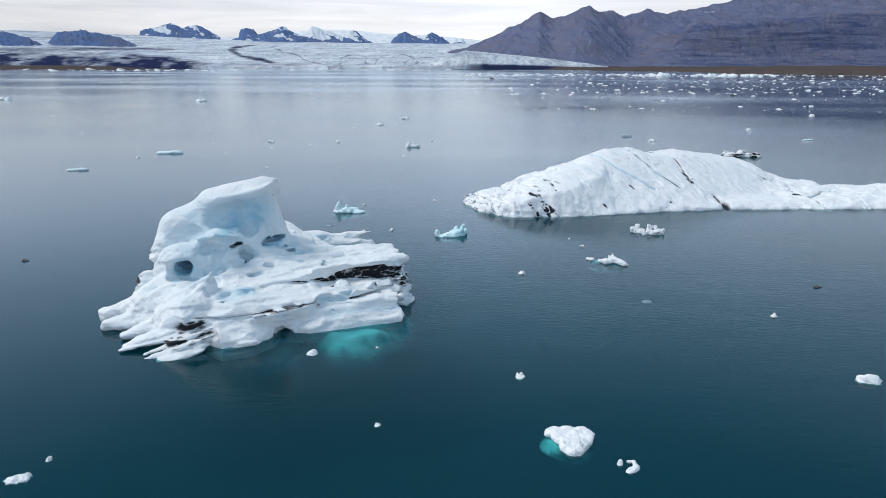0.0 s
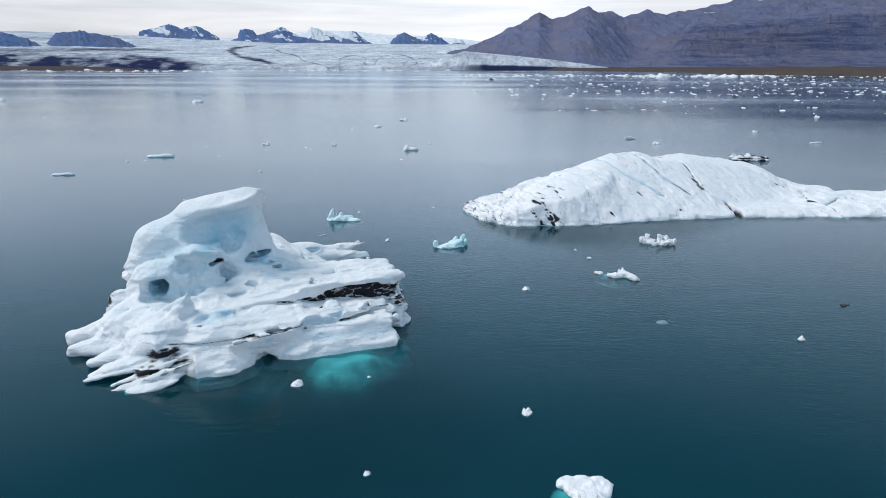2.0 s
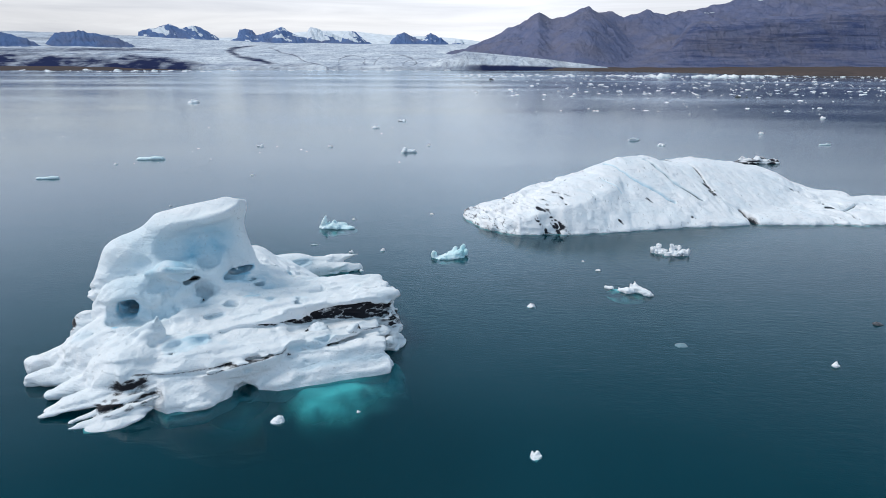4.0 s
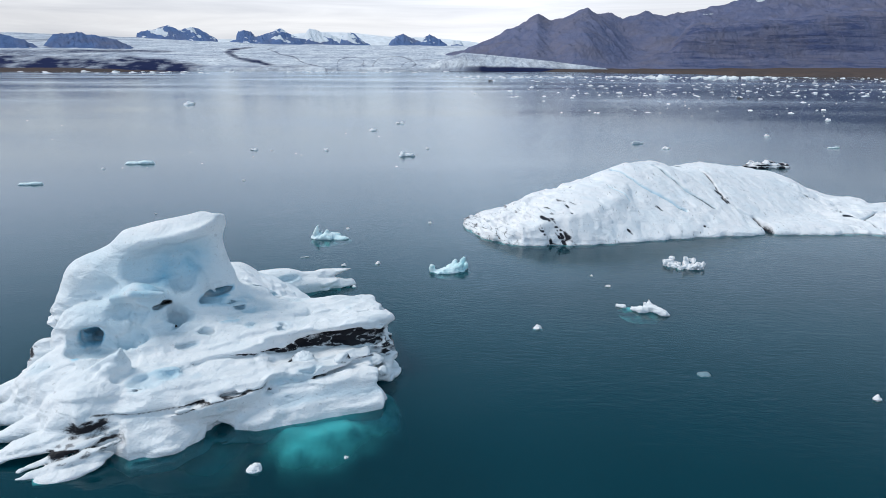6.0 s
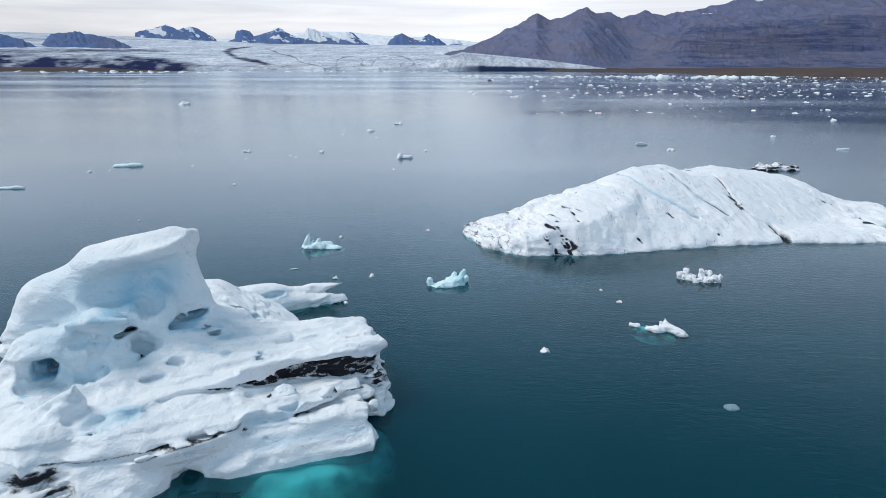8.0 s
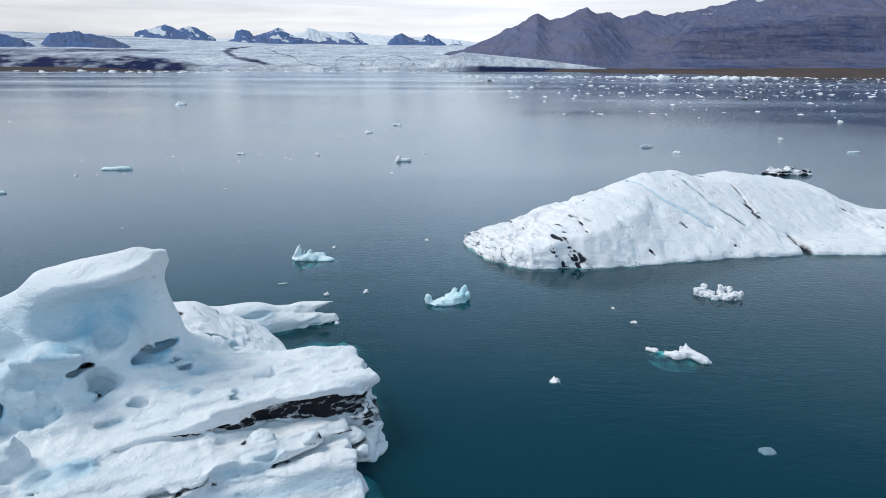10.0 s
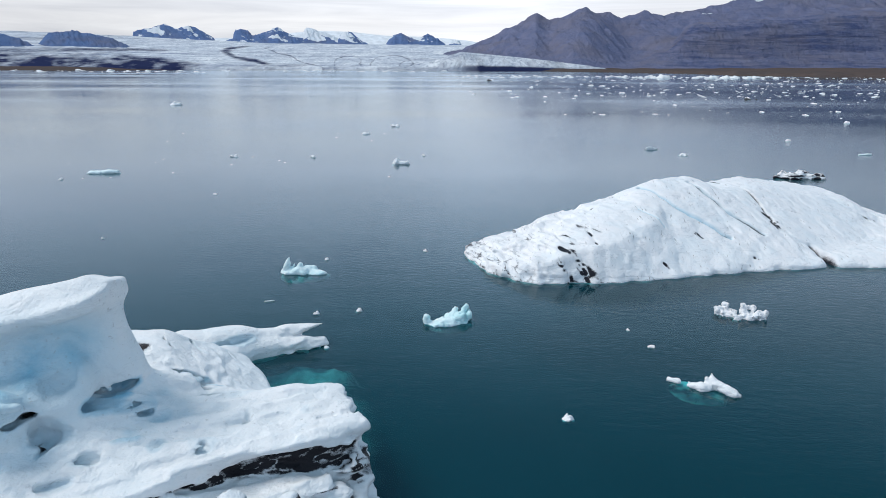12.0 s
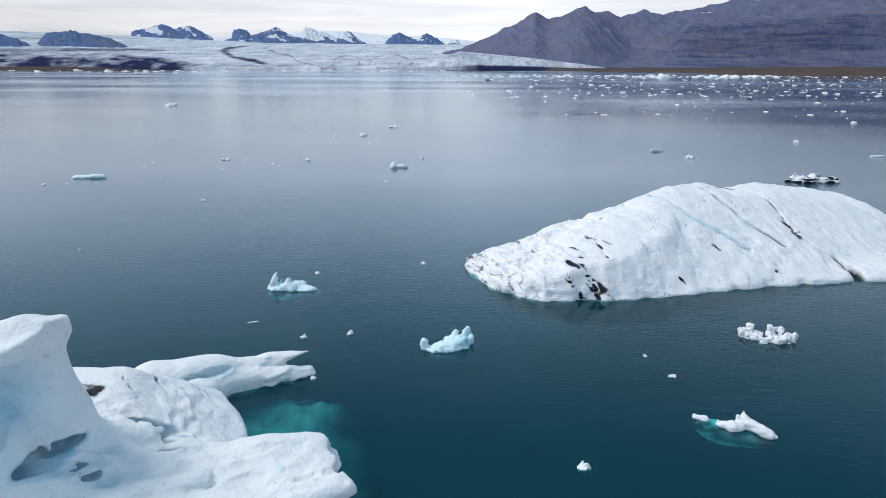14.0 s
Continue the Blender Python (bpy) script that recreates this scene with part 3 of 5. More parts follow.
class Body:
    """Points of space with a field that is negative inside a body put together from lumps, bars and cuts."""

    def __init__(self, g):
        self.shape = np.broadcast(*g).shape
        self.g = tuple(np.broadcast_to(c, self.shape).ravel() for c in g)
        self.f = np.full(len(self.g[0]), 9.0, np.float32)

    def near(self, c, reach):
        x, y, z = self.g
        at = np.nonzero((np.abs(x - c[0]) < reach) & (np.abs(y - c[1]) < reach) & (np.abs(z - c[2]) < reach))[0]
        return at, tuple(q[at] for q in self.g)

    def lump(self, c, r, yaw=0.0, pitch=0.0, k=0.2):
        at, g = self.near(c, max(r) + k + 1.3)
        self.f[at] = smin(self.f[at], ball(g, c, r, yaw, pitch), k)

    def cut(self, c, r, yaw=0.0, pitch=0.0, k=0.05, uneven=0.38):
        at, g = self.near(c, max(r) + k + 0.8)
        x, y, z = g
        g = (x + uneven * vnoise(x, y, z, 0.9, 56), y + 0.8 * uneven * vnoise(x, y, z, 0.9, 57), z + 0.8 * uneven * vnoise(x, y, z, 0.8, 58))
        rough = 0.4 * uneven * vnoise(x, y, z, 0.3, 64) * min(1.0, 2 * min(r))
        self.f[at] = smax(self.f[at], rough - ball(g, c, r, yaw, pitch), k)

    def bar(self, a, b, ra, rb, flat=1.0, k=0.2):
        mid = [(p + q) / 2 for p, q in zip(a, b)]
        at, g = self.near(mid, math.dist(a, b) / 2 + max(ra, rb) + k + 1.3)
        self.f[at] = smin(self.f[at], limb(g, a, b, ra, rb, flat), k)

    def join(self, other, k):
        self.f = smin(self.f, other, k)


def carved(make, lo, hi, h, n=4, near=1.15):
    """A field on a fine grid, worked out in full only near the surface that a grid n times coarser shows."""
    size = [int(math.ceil((hi[i] - lo[i]) / (h * n))) for i in range(3)]
    axes = [(lo[i] + h * n * (np.arange(size[i]) + 0.5)).astype(np.float32) for i in range(3)]
    rough = make(np.meshgrid(*axes, indexing="ij", sparse=True)).reshape(size)
    field = rough.repeat(n, 0).repeat(n, 1).repeat(n, 2)
    at = np.nonzero((np.abs(rough) < near + 0.5 * h * n).repeat(n, 0).repeat(n, 1).repeat(n, 2))
    field[at] = make([(lo[i] + h * at[i]).astype(np.float32) for i in range(3)])
    return field


# hollows of the tall iceberg: middle, half sizes, heading, softness of the rim, how blue they are (clear ice, and shade
# painted in)
TOWER_PITS = (
    ((-20.35, 45.2, 3.95), (1.6, 1.2, 1.05), 6, 0.08, 0.5), ((-21.0, 47.0, 3.85), (0.66, 3.6, 0.62), 6, 0.04, 1.7), ((-18.4, 46.15, 3.8), (1.05, 0.8, 0.9), 12, 0.10, 0.5), ((-18.7, 46.3, 5.2), (1.3, 0.6, 0.5), 10, 0.2, 0.35),
    ((-17.35, 47.9, 5.4), (0.75, 1.2, 0.2), 25, 0.03, 0.5), ((-16.5, 47.8, 4.55), (0.85, 0.9, 0.8), 40, 0.16, 0.4), ((-16.55, 47.7, 3.95), (0.4, 0.7, 0.22), 20, 0.03, 0.2),
    ((-15.1, 49.75, 4.95), (1.4, 0.65, 0.42), 12, 0.14, 1.0), ((-14.9, 50.7, 5.0), (0.95, 1.6, 0.17), 12, 0.03, 1.5), ((-12.9, 51.8, 4.55), (0.9, 0.6, 0.35), 10, 0.06, 0.4), ((-13.3, 51.6, 4.6), (0.4, 0.5, 0.25), 10, 0.04, 0.6),
    ((-13.9, 50.5, 4.35), (0.7, 0.5, 0.16), 10, 0.04, 0.8), ((-13.6, 48.7, 4.1), (0.6, 0.4, 0.18), 10, 0.04, 0.8), ((-12.0, 48.4, 3.75), (0.45, 0.3, 0.16), 10, 0.04, 0.5), ((-12.6, 50.2, 4.2), (0.65, 0.35, 0.14), 20, 0.04, 0.5), ((-14.6, 47.4, 3.75), (0.5, 0.3, 0.12), 15, 0.04, 0.4), ((-15.3, 46.3, 3.4), (0.55, 0.3, 0.13), 15, 0.04, 0.4),
    ((-16.2, 42.7, 2.95), (1.15, 0.7, 0.36), 14, 0.06, 0.5), ((-15.4, 43.3, 3.0), (0.8, 0.5, 0.14), 10, 0.03, 0.8), ((-17.25, 43.0, 3.7), (0.5, 0.5, 0.24), 20, 0.03, 0.1), ((-16.6, 42.1, 2.6), (0.5, 0.4, 0.15), 20, 0.03, 0.3), ((-17.5, 42.6, 2.9), (0.35, 0.4, 0.3), 20, 0.04, 0.1),
    ((-12.6, 54.0, 3.75), (1.5, 0.7, 0.45), 10, 0.08, 0.5), ((-12.1, 54.5, 3.65), (0.6, 0.5, 0.2), 10, 0.03, 1.2), ((-16.4, 55.6, 4.9), (1.0, 0.5, 0.25), -20, 0.04, 0.1), ((-12.9, 53.1, 3.75), (1.5, 0.2, 0.16), 4, 0.03, 0.2), ((-10.8, 52.6, 3.85), (1.3, 0.16, 0.14), 12, 0.04, 0.2),
    ((-15.4, 56.6, 4.5), (1.2, 0.25, 0.2), -35, 0.04, 0.1), ((-12.2, 42.3, -0.3), (0.65, 1.5, 0.6), 20, 0.08, 0.2), ((-6.9, 51.3, 3.75), (0.8, 0.12, 0.12), 30, 0.03, 0.2),
    ((-12.5, 42.7, 1.35), (0.5, 0.4, 0.24), 10, 0.05, 0.5), ((-14.3, 63.9, 1.3), (1.7, 0.5, 0.3), 22, 0.12, 0.6), ((-13.3, 59.9, 2.5), (1.1, 0.22, 0.2), -35, 0.03, 0.1), ((-14.8, 58.4, 3.7), (1.2, 0.35, 0.2), -30, 0.06, 0.2), ((-20.6, 47.7, 6.4), (0.8, 0.7, 0.45), 10, 0.3, 0.4), ((-24.2, 47.2, 4.6), (0.5, 1.6, 0.16), 30, 0.05, 0.1), ((-22.4, 44.1, 2.6), (0.9, 0.5, 0.4), 15, 0.2, 0.3),
    ((-13.9, 43.75, 2.42), (0.28, 0.2, 0.18), 20, 0.03, 0.3), ((-14.6, 43.5, 2.5), (0.2, 0.15, 0.12), 20, 0.03, 0.3), ((-9.3, 44.4, 1.65), (0.28, 0.2, 0.15), 20, 0.03, 0.3), ((-8.6, 44.1, 1.35), (0.25, 0.16, 0.13), 20, 0.03, 0.3), ((-9.0, 51.0, 3.72), (0.1, 0.45, 0.1), 25, 0.03, 0.1), ((-6.9, 52.9, 3.8), (0.3, 0.14, 0.14), 20, 0.03, 0.1), ((-9.9, 46.3, 2.5), (0.25, 0.14, 0.1), 20, 0.03, 0.2), ((-10.6, 48.6, 3.6), (0.7, 0.4, 0.12), 15, 0.1, 0.3), ((-8.0, 45.6, 2.25), (0.6, 0.25, 0.12), 25, 0.06, 0.4),
)


def tower_axes(x, y):
    """Distance along the tall iceberg's waterline side, and behind it."""
    return 0.912 * (x + 10) + 0.41 * (y - 42.5), -0.41 * (x + 10) + 0.912 * (y - 42.5)


def tower_layers(x, y):
    """Lines and heights of the low part's three layers: waterline, crack and band lines, their tops and the band's gap."""
    a, b = tower_axes(x, y)
    n1, n2, n3 = vnoise(x, y, 0 * x, 2.6, 51), vnoise(x, y, 0 * x, 0.9, 52), vnoise(x, y, 0 * x, 5.0, 53)
    shore = np.interp(a, [-7.4, -6.6, -4.5, -3.2, -2.3, -1.4, -0.4, 1, 4, 6.9], [1.1, -0.3, -0.35, 0.35, 0.9, 0.8, 0.2, 0, -0.1, -0.35]) + 0.10 * n1 + 0.08 * n2
    crack = np.interp(a, [-9, -6.85, -4, -1.5, 0.35, 0.75, 3.4, 7.05], [1.4, 1.33, 0.55, 0.75, 1.2, 1.6, 1.76, 2.4]) + 0.16 * n1 + 0.07 * n2
    band = np.interp(a, [-4, -2.6, 0, 2, 4, 5.5, 6.5, 7.6, 9], [4.0, 4.0, 4.25, 4.5, 4.45, 4.1, 3.9, 4.1, 4.7]) + 0.22 * n1 + 0.10 * n2
    left = 1 - step(a, -2.4, -0.2)
    d = b - shore
    low = (0.72 - 0.30 * left) + (0.50 + 0.40 * left) * d + (0.22 * np.tanh((d - 0.85 - 0.25 * n1) * 8) + 0.08 * np.tanh((d - 0.35 - 0.2 * n2) * 9)) * (1 - left) + 0.05 * n2
    low = smin(low, 1.62 - 0.10 * step(a, 0, 1) + 0.035 * a * step(a, 0.5, 1) + 0.05 * n1, 0.3)
    mid = np.interp(a, [-9, -6.85, -4, -1, 0.35, 0.75, 4, 7], [2.2, 1.92, 1.84, 1.95, 2.05, 2.28, 2.2, 2.02]) + (0.30 - 0.23 * step(a, -1.5, 3)) * (b - crack) + 0.10 * n1 + 0.05 * n2
    w = step(a, -3.0, 3.2)
    up = (1 - w) * (3.0 + 0.36 * (b - 4)) + w * (3.62 + 0.035 * (b - 4)) + 0.12 * n3 + 0.07 * n1 + 0.05 * n2
    back = np.interp(a, [-2, 2, 5, 9], [14, 11.4, 9.4, 8.6]) + 0.25 * n1
    up = smin(up, 3.95 - 0.8 * (b - back), 0.5)
    gap = np.interp(a, [-3.2, -1.5, 1, 3, 4.5, 6.5, 8], [0.0, 0.11, 0.27, 0.62, 1.0, 1.1, 0.9]) * (1 + 0.25 * n2)
    return a, b, shore, crack, band, low, mid, up, gap


def tower_field(g):
    """The tall iceberg's body, weathered."""
    B = Body(g)
    x, y, z = B.g
    a, b, shore, crack, band, low, mid, up, gap = tower_layers(x, y)
    n2 = vnoise(x, y, z * 1.4, 0.9, 54)
    # three layers of the low part, each leaning back from the one below
    f = smax((z - low) * 0.85, smax(shore - b + 0.10 * (z - 0.3), smax(a - 7.0 - 0.35 * n2 - 0.2 * np.tanh(6 * vnoise(b, z * 2, 0 * z, 1.0, 63)), -7.5 - a, 0.5), 0.22), 0.16)
    f = smax(f, b - 9, 0.5)
    B.join(f, 0.1)
    f = smax((z - mid) * 0.94, smax(crack - b + 0.05, smax(a - 7.15 - 0.2 * n2 + 0.15 * (b - 3), -9.0 - a, 0.8), 0.3), 0.13)
    B.join(smax(f, b - 9, 0.5), 0.05)
    f = smax((z - up) * 0.92, smax(band - b, smax(a - 9.0 - 0.4 * n2, -6.0 - a, 0.8), 0.3), 0.22)
    B.join(smax(f, b - 15, 0.5), 0.05)
    # the slope behind, falling to the water between the plateau and the arm
    plane = smin(4.8 - 0.60 * (x + 16) - 0.32 * (y - 58) + 0.14 * vnoise(x, y, 0 * x, 2.2, 59) - 0.07 * np.tanh(4 * vnoise(0.8 * x + 0.5 * y, 0.4 * (y - x), 0 * x, 1.1, 60)), 4.9 + 0 * x, 0.6)
    edge = smax(0.87 * (x + 11.1) + 0.49 * (y - 59.4), smax(y - 62.6 + 0.2 * (x + 15), -19.0 - x, 0.8), 0.8) + 0.25 * vnoise(x, y, z, 1.5, 61) + 0.25 * np.clip(0.5 - z, 0, 1)
    plane = smin(plane, 4.75 - 0.85 * (y - 58.2), 0.5)
    B.join(smax(smax((z - plane) * 0.82, edge, 0.25), 52.5 - y, 0.5), 0.15)
    # the crumbled outer end
    for c, r, yaw in (((-4.6, 51.6, 1.75), (0.8, 1.0, 0.7), 20), ((-4.0, 49.9, 0.85), (0.75, 0.8, 0.45), -10), ((-5.35, 53.5, 2.35), (0.6, 0.9, 0.85), 40), ((-3.9, 50.0, 0.1), (0.75, 1.3, 0.4), 10),
                      ((-4.6, 52.4, 0.6), (0.8, 1.0, 0.8), 0), ((-4.7, 48.4, 1.4), (0.65, 0.6, 0.35), 0), ((-4.6, 50.2, 1.6), (0.85, 0.9, 0.35), 20), ((-4.2, 48.6, 0.35), (0.7, 0.7, 0.4), 30), ((-4.6, 49.6, 2.3), (0.6, 0.7, 0.32), 0), ((-4.9, 51.0, 2.75), (0.6, 0.6, 0.4), 30)):
        B.lump(c, r, yaw, 0, 0.05)
    # the hollow black band, its bed of blocks, and the fine crack below
    x, y, z = B.g
    hollow = np.maximum(np.abs(z - mid - gap / 2 + 0.04) - gap / 2, np.maximum(b - band - 0.12 - 0.5 * (z - mid), band - 0.7 - b))
    hollow = np.maximum(hollow, np.maximum(-2.9 - a, a - 8.2))
    B.f = smax(B.f, -hollow, 0.07)
    slot = np.where(a > 0.6, low + 0.04, mid - 0.30 * (b - crack) - 0.13)
    cut = np.maximum(np.abs(z - slot) - 0.06 - 0.02 * n2, np.maximum(b - crack - 0.75, crack - 0.5 - b))
    B.f = smax(B.f, -np.maximum(cut, np.maximum(-8.4 - a, a - 7.4)), 0.03)
    B.lump((-7.0, 48.4, 3.1), (0.6, 0.3, 0.13), 12, 10, 0.04)
    # bulging plate under the spike, and the wings behind it
    B.lump((-20.6, 45.6, 0.2), (4.6, 3.6, 3.5), 20, 0, 0.6)
    B.lump((-19.4, 43.0, 1.2), (2.7, 2.8, 2.0), 15, 14, 0.25)
    B.bar((-18.0, 43.6, 3.7), (-19.4, 41.6, 2.1), 0.30, 0.55, 1.0, 0.12)
    B.bar((-18.3, 43.0, 2.9), (-18.4, 41.3, 1.9), 0.5, 0.5, 1.0, 0.15)
    B.bar((-17.9, 43.6, 3.4), (-17.6, 43.3, 4.5), 0.55, 0.07, 1.0, 0.18)
    B.bar((-17.8, 43.5, 4.0), (-19.6, 43.2, 3.0), 0.26, 0.3, 1.0, 0.1)
    B.lump((-15.8, 43.9, 1.2), (2.8, 2.4, 1.85), 20, 0, 0.4)
    B.bar((-21.5, 45.6, 1.5), (-26.6, 44.7, 0.55), 1.9, 0.75, 0.8, 0.4)
    B.lump((-24.3, 47.0, 1.4), (1.0, 1.2, 1.8), 0, 0, 0.2)
    B.bar((-21.0, 43.9, 0.9), (-25.7, 43.1, 0.25), 1.7, 0.62, 0.7, 0.12)
    B.bar((-20.4, 42.7, 0.9), (-23.5, 41.3, 0.3), 1.6, 0.5, 0.62, 0.08)
    # splayed toes: tilted plates lying on one another
    B.lump((-20.2, 40.6, 0.95), (2.9, 0.8, 0.25), 22, 14, 0.04)
    B.lump((-19.5, 40.0, 0.72), (3.5, 0.42, 0.2), 17, 9, 0.03)
    B.lump((-18.9, 39.55, 0.62), (2.5, 0.34, 0.2), 24, 16, 0.03)
    B.lump((-18.2, 39.2, 0.5), (2.3, 0.38, 0.22), 24, 14, 0.03)
    B.lump((-18.3, 38.75, 0.05), (1.7, 0.75, 0.3), 26, 6, 0.06)
    B.lump((-17.3, 39.5, 0.35), (0.75, 0.5, 0.35), 25, 0, 0.06)
    B.lump((-17.6, 41.0, 0.3), (1.6, 1.0, 0.9), 20, 0, 0.1)
    # tower: massive root, leaning ridge and the overhanging cap
    B.lump((-19.0, 50.8, 1.8), (5.1, 4.6, 5.4), 10, 0, 0.7)
    B.bar((-22.4, 49.7, 6.2), (-18.4, 50.4, 7.8), 1.65, 1.8, 1.0, 0.8)
    B.bar((-19.5, 50.4, 7.95), (-15.8, 51.3, 9.15), 1.5, 1.15, 1.0, 0.6)
    x, y, z = B.g
    cap = slab((x, y, z), [(94, -14.5, 51.5), (168, -15.5, 49.45), (345, -16, 52.6), (262, -20.5, 51)], 8.85 + 0.21 * (x + 15), 10.1 + 0.21 * (x + 15) - 0.15 * np.abs(y - 51.3), 0.3)
    B.join(cap, 0.35)
    B.bar((-15.0, 51.3, 9.95), (-14.45, 51.3, 10.05), 0.3, 0.15, 1.0, 0.12)
    B.bar((-15.85, 51.7, 8.4), (-15.45, 52.1, 4.4), 1.15, 1.45, 1.0, 0.6)
    B.lump((-18.2, 49.6, 6.0), (3.0, 1.9, 2.2), 10, 0, 0.6)
    B.bar((-23.0, 49.0, 5.2), (-23.6, 47.3, 4.4), 1.3, 0.6, 1.0, 0.4)
    # scooped face under the cap, the brow below it and the skirt that runs out to the plateau
    B.cut((-16.6, 47.5, 7.55), (3.5, 2.85, 1.3), 12, 8, 0.3, 0.15)
    B.cut((-16.3, 48.6, 6.6), (0.7, 1.3, 0.9), 12, 0, 0.4, 0.15)
    B.cut((-14.3, 48.6, 7.6), (1.7, 1.9, 1.4), 20, 0, 0.35, 0.15)
    B.cut((-14.7, 48.6, 9.35), (1.5, 0.9, 0.42), 14, 10, 0.25, 0.1)
    B.lump((-18.4, 47.5, 5.2), (1.55, 1.25, 1.6), 10, 0, 0.12)
    B.bar((-20.8, 47.2, 5.0), (-18.6, 46.8, 6.2), 0.6, 0.42, 1.0, 0.25)
    B.bar((-19.5, 46.7, 6.1), (-18.3, 46.45, 6.4), 0.38, 0.42, 0.8, 0.15)
    B.bar((-18.3, 46.45, 6.4), (-16.9, 47.2, 6.15), 0.42, 0.3, 0.8, 0.12)
    B.lump((-21.0, 47.2, 3.2), (2.6, 1.9, 2.5), 10, 0, 0.35)
    B.lump((-15.0, 50.9, 2.8), (2.3, 1.6, 1.6), -10, -10, 0.6)
    # saddle and the arm
    B.lump((-16.6, 54.0, 2.8), (1.6, 1.6, 2.0), 20, 0, 0.4)
    B.lump((-16.2, 57.6, 2.6), (1.6, 1.5, 2.1), 15, 0, 0.5)
    B.bar((-17.6, 64.0, 0.5), (-12.6, 65.8, 0.5), 1.7, 0.9, 0.9, 0.4)
    B.lump((-15.4, 64.7, 0.9), (3.0, 1.3, 1.15), 20, 0, 0.4)
    B.bar((-13.2, 65.8, 0.75), (-9.1, 67.2, 1.35), 0.85, 0.2, 0.8, 0.25)
    B.bar((-13.4, 64.9, 0.3), (-8.9, 66.5, 0.4), 1.0, 0.42, 0.9, 0.2)
    B.bar((-15.0, 61.0, 0.5), (-14.4, 64.0, 0.3), 1.4, 1.3, 0.8, 0.4)
    # cave, dishes and pits
    for c, r, yaw, k, clear in TOWER_PITS:
        B.cut(c, r, yaw, 0, k, 0.10 if c[0] < -20 else 0.34)
    # weathering
    at = np.nonzero(np.abs(B.f) < 0.6)[0]
    x, y, z = (c[at] for c in B.g)
    a, b, band = a[at], b[at], band[at]
    tower = step(z - 0.12 * (b - 6), 4.4, 6.0) * (1 - step(y, 53, 55))
    right = step(a, 7.3, 8.3) * (1 - step(z, 2.9, 3.5)) * step(b, 1.5, 2.5)
    toes = step(-x, 16.8, 17.6) * (1 - step(z, 1.2, 1.8)) * (1 - step(y, 41.2, 42))
    inside = step(b - band, -0.1, 0.15) * bell(z - 3.05, 0.5) * step(a, -1, 2) * (1 - tower)
    d = 0.06 * fbm(x, y, z * 1.2, 2.2, 2, 1) + (0.045 - 0.03 * tower) * (1 - 0.5 * step(y, 54, 56)) * fbm(x, y, z, 0.6, 3, 2)
    d = d + (0.02 + 0.14 * right + 0.05 * toes + 0.16 * inside) * vnoise(a * 0.25, b * 0.3, z - 0.05 * a, 0.20, 3) * (1 - tower)
    d = d + right * (0.05 + 0.16 * fbm(x, y, z, 0.8, 2, 5))
    wx, wy, wz = x + 0.3 * vnoise(x, y, z, 1.2, 22), y + 0.3 * vnoise(x, y, z, 1.2, 23), z * 1.2 + 0.3 * vnoise(x, y, z, 1.2, 24)
    cup = np.clip(1 - (cells(wx, wy, wz, 2.3, 3) / 0.75) ** 2, 0, 1)
    dent = np.clip(1 - (cells(0.6 * a + 0.2 * wz, b, wz * 1.3, 0.85, 9) / 0.55) ** 2, 0, 1) * step(vnoise(x, y, z, 2.4, 7), -0.15, 0.35)
    d = d + (0.02 + 0.12 * tower) * cup + (0.15 - 0.11 * tower) * dent * (1 - 0.75 * step(y, 54, 56))
    ridge = np.abs(vnoise(0.3 * a, b, z, 0.9, 20))
    d = d + (1 - tower) * (1 - 0.85 * step(y, 54, 56)) * (0.14 * (ridge - 0.3) + 0.07 * np.tanh(7 * vnoise(0.22 * a, b, z + 0.1 * b, 0.8, 27)) + 0.03 * np.tanh(6 * vnoise(0.3 * a, b, z, 0.35, 28)))
    flute = bell(x + 16.8, 2.6) * bell(z - 7.0, 0.9) * (1 - step(y, 50.5, 52))
    B.f[at] += d + flute * 0.16 * vnoise(x + 0.35 * z, y * 0.3, z * 0.12, 0.75, 12)
    return B.f


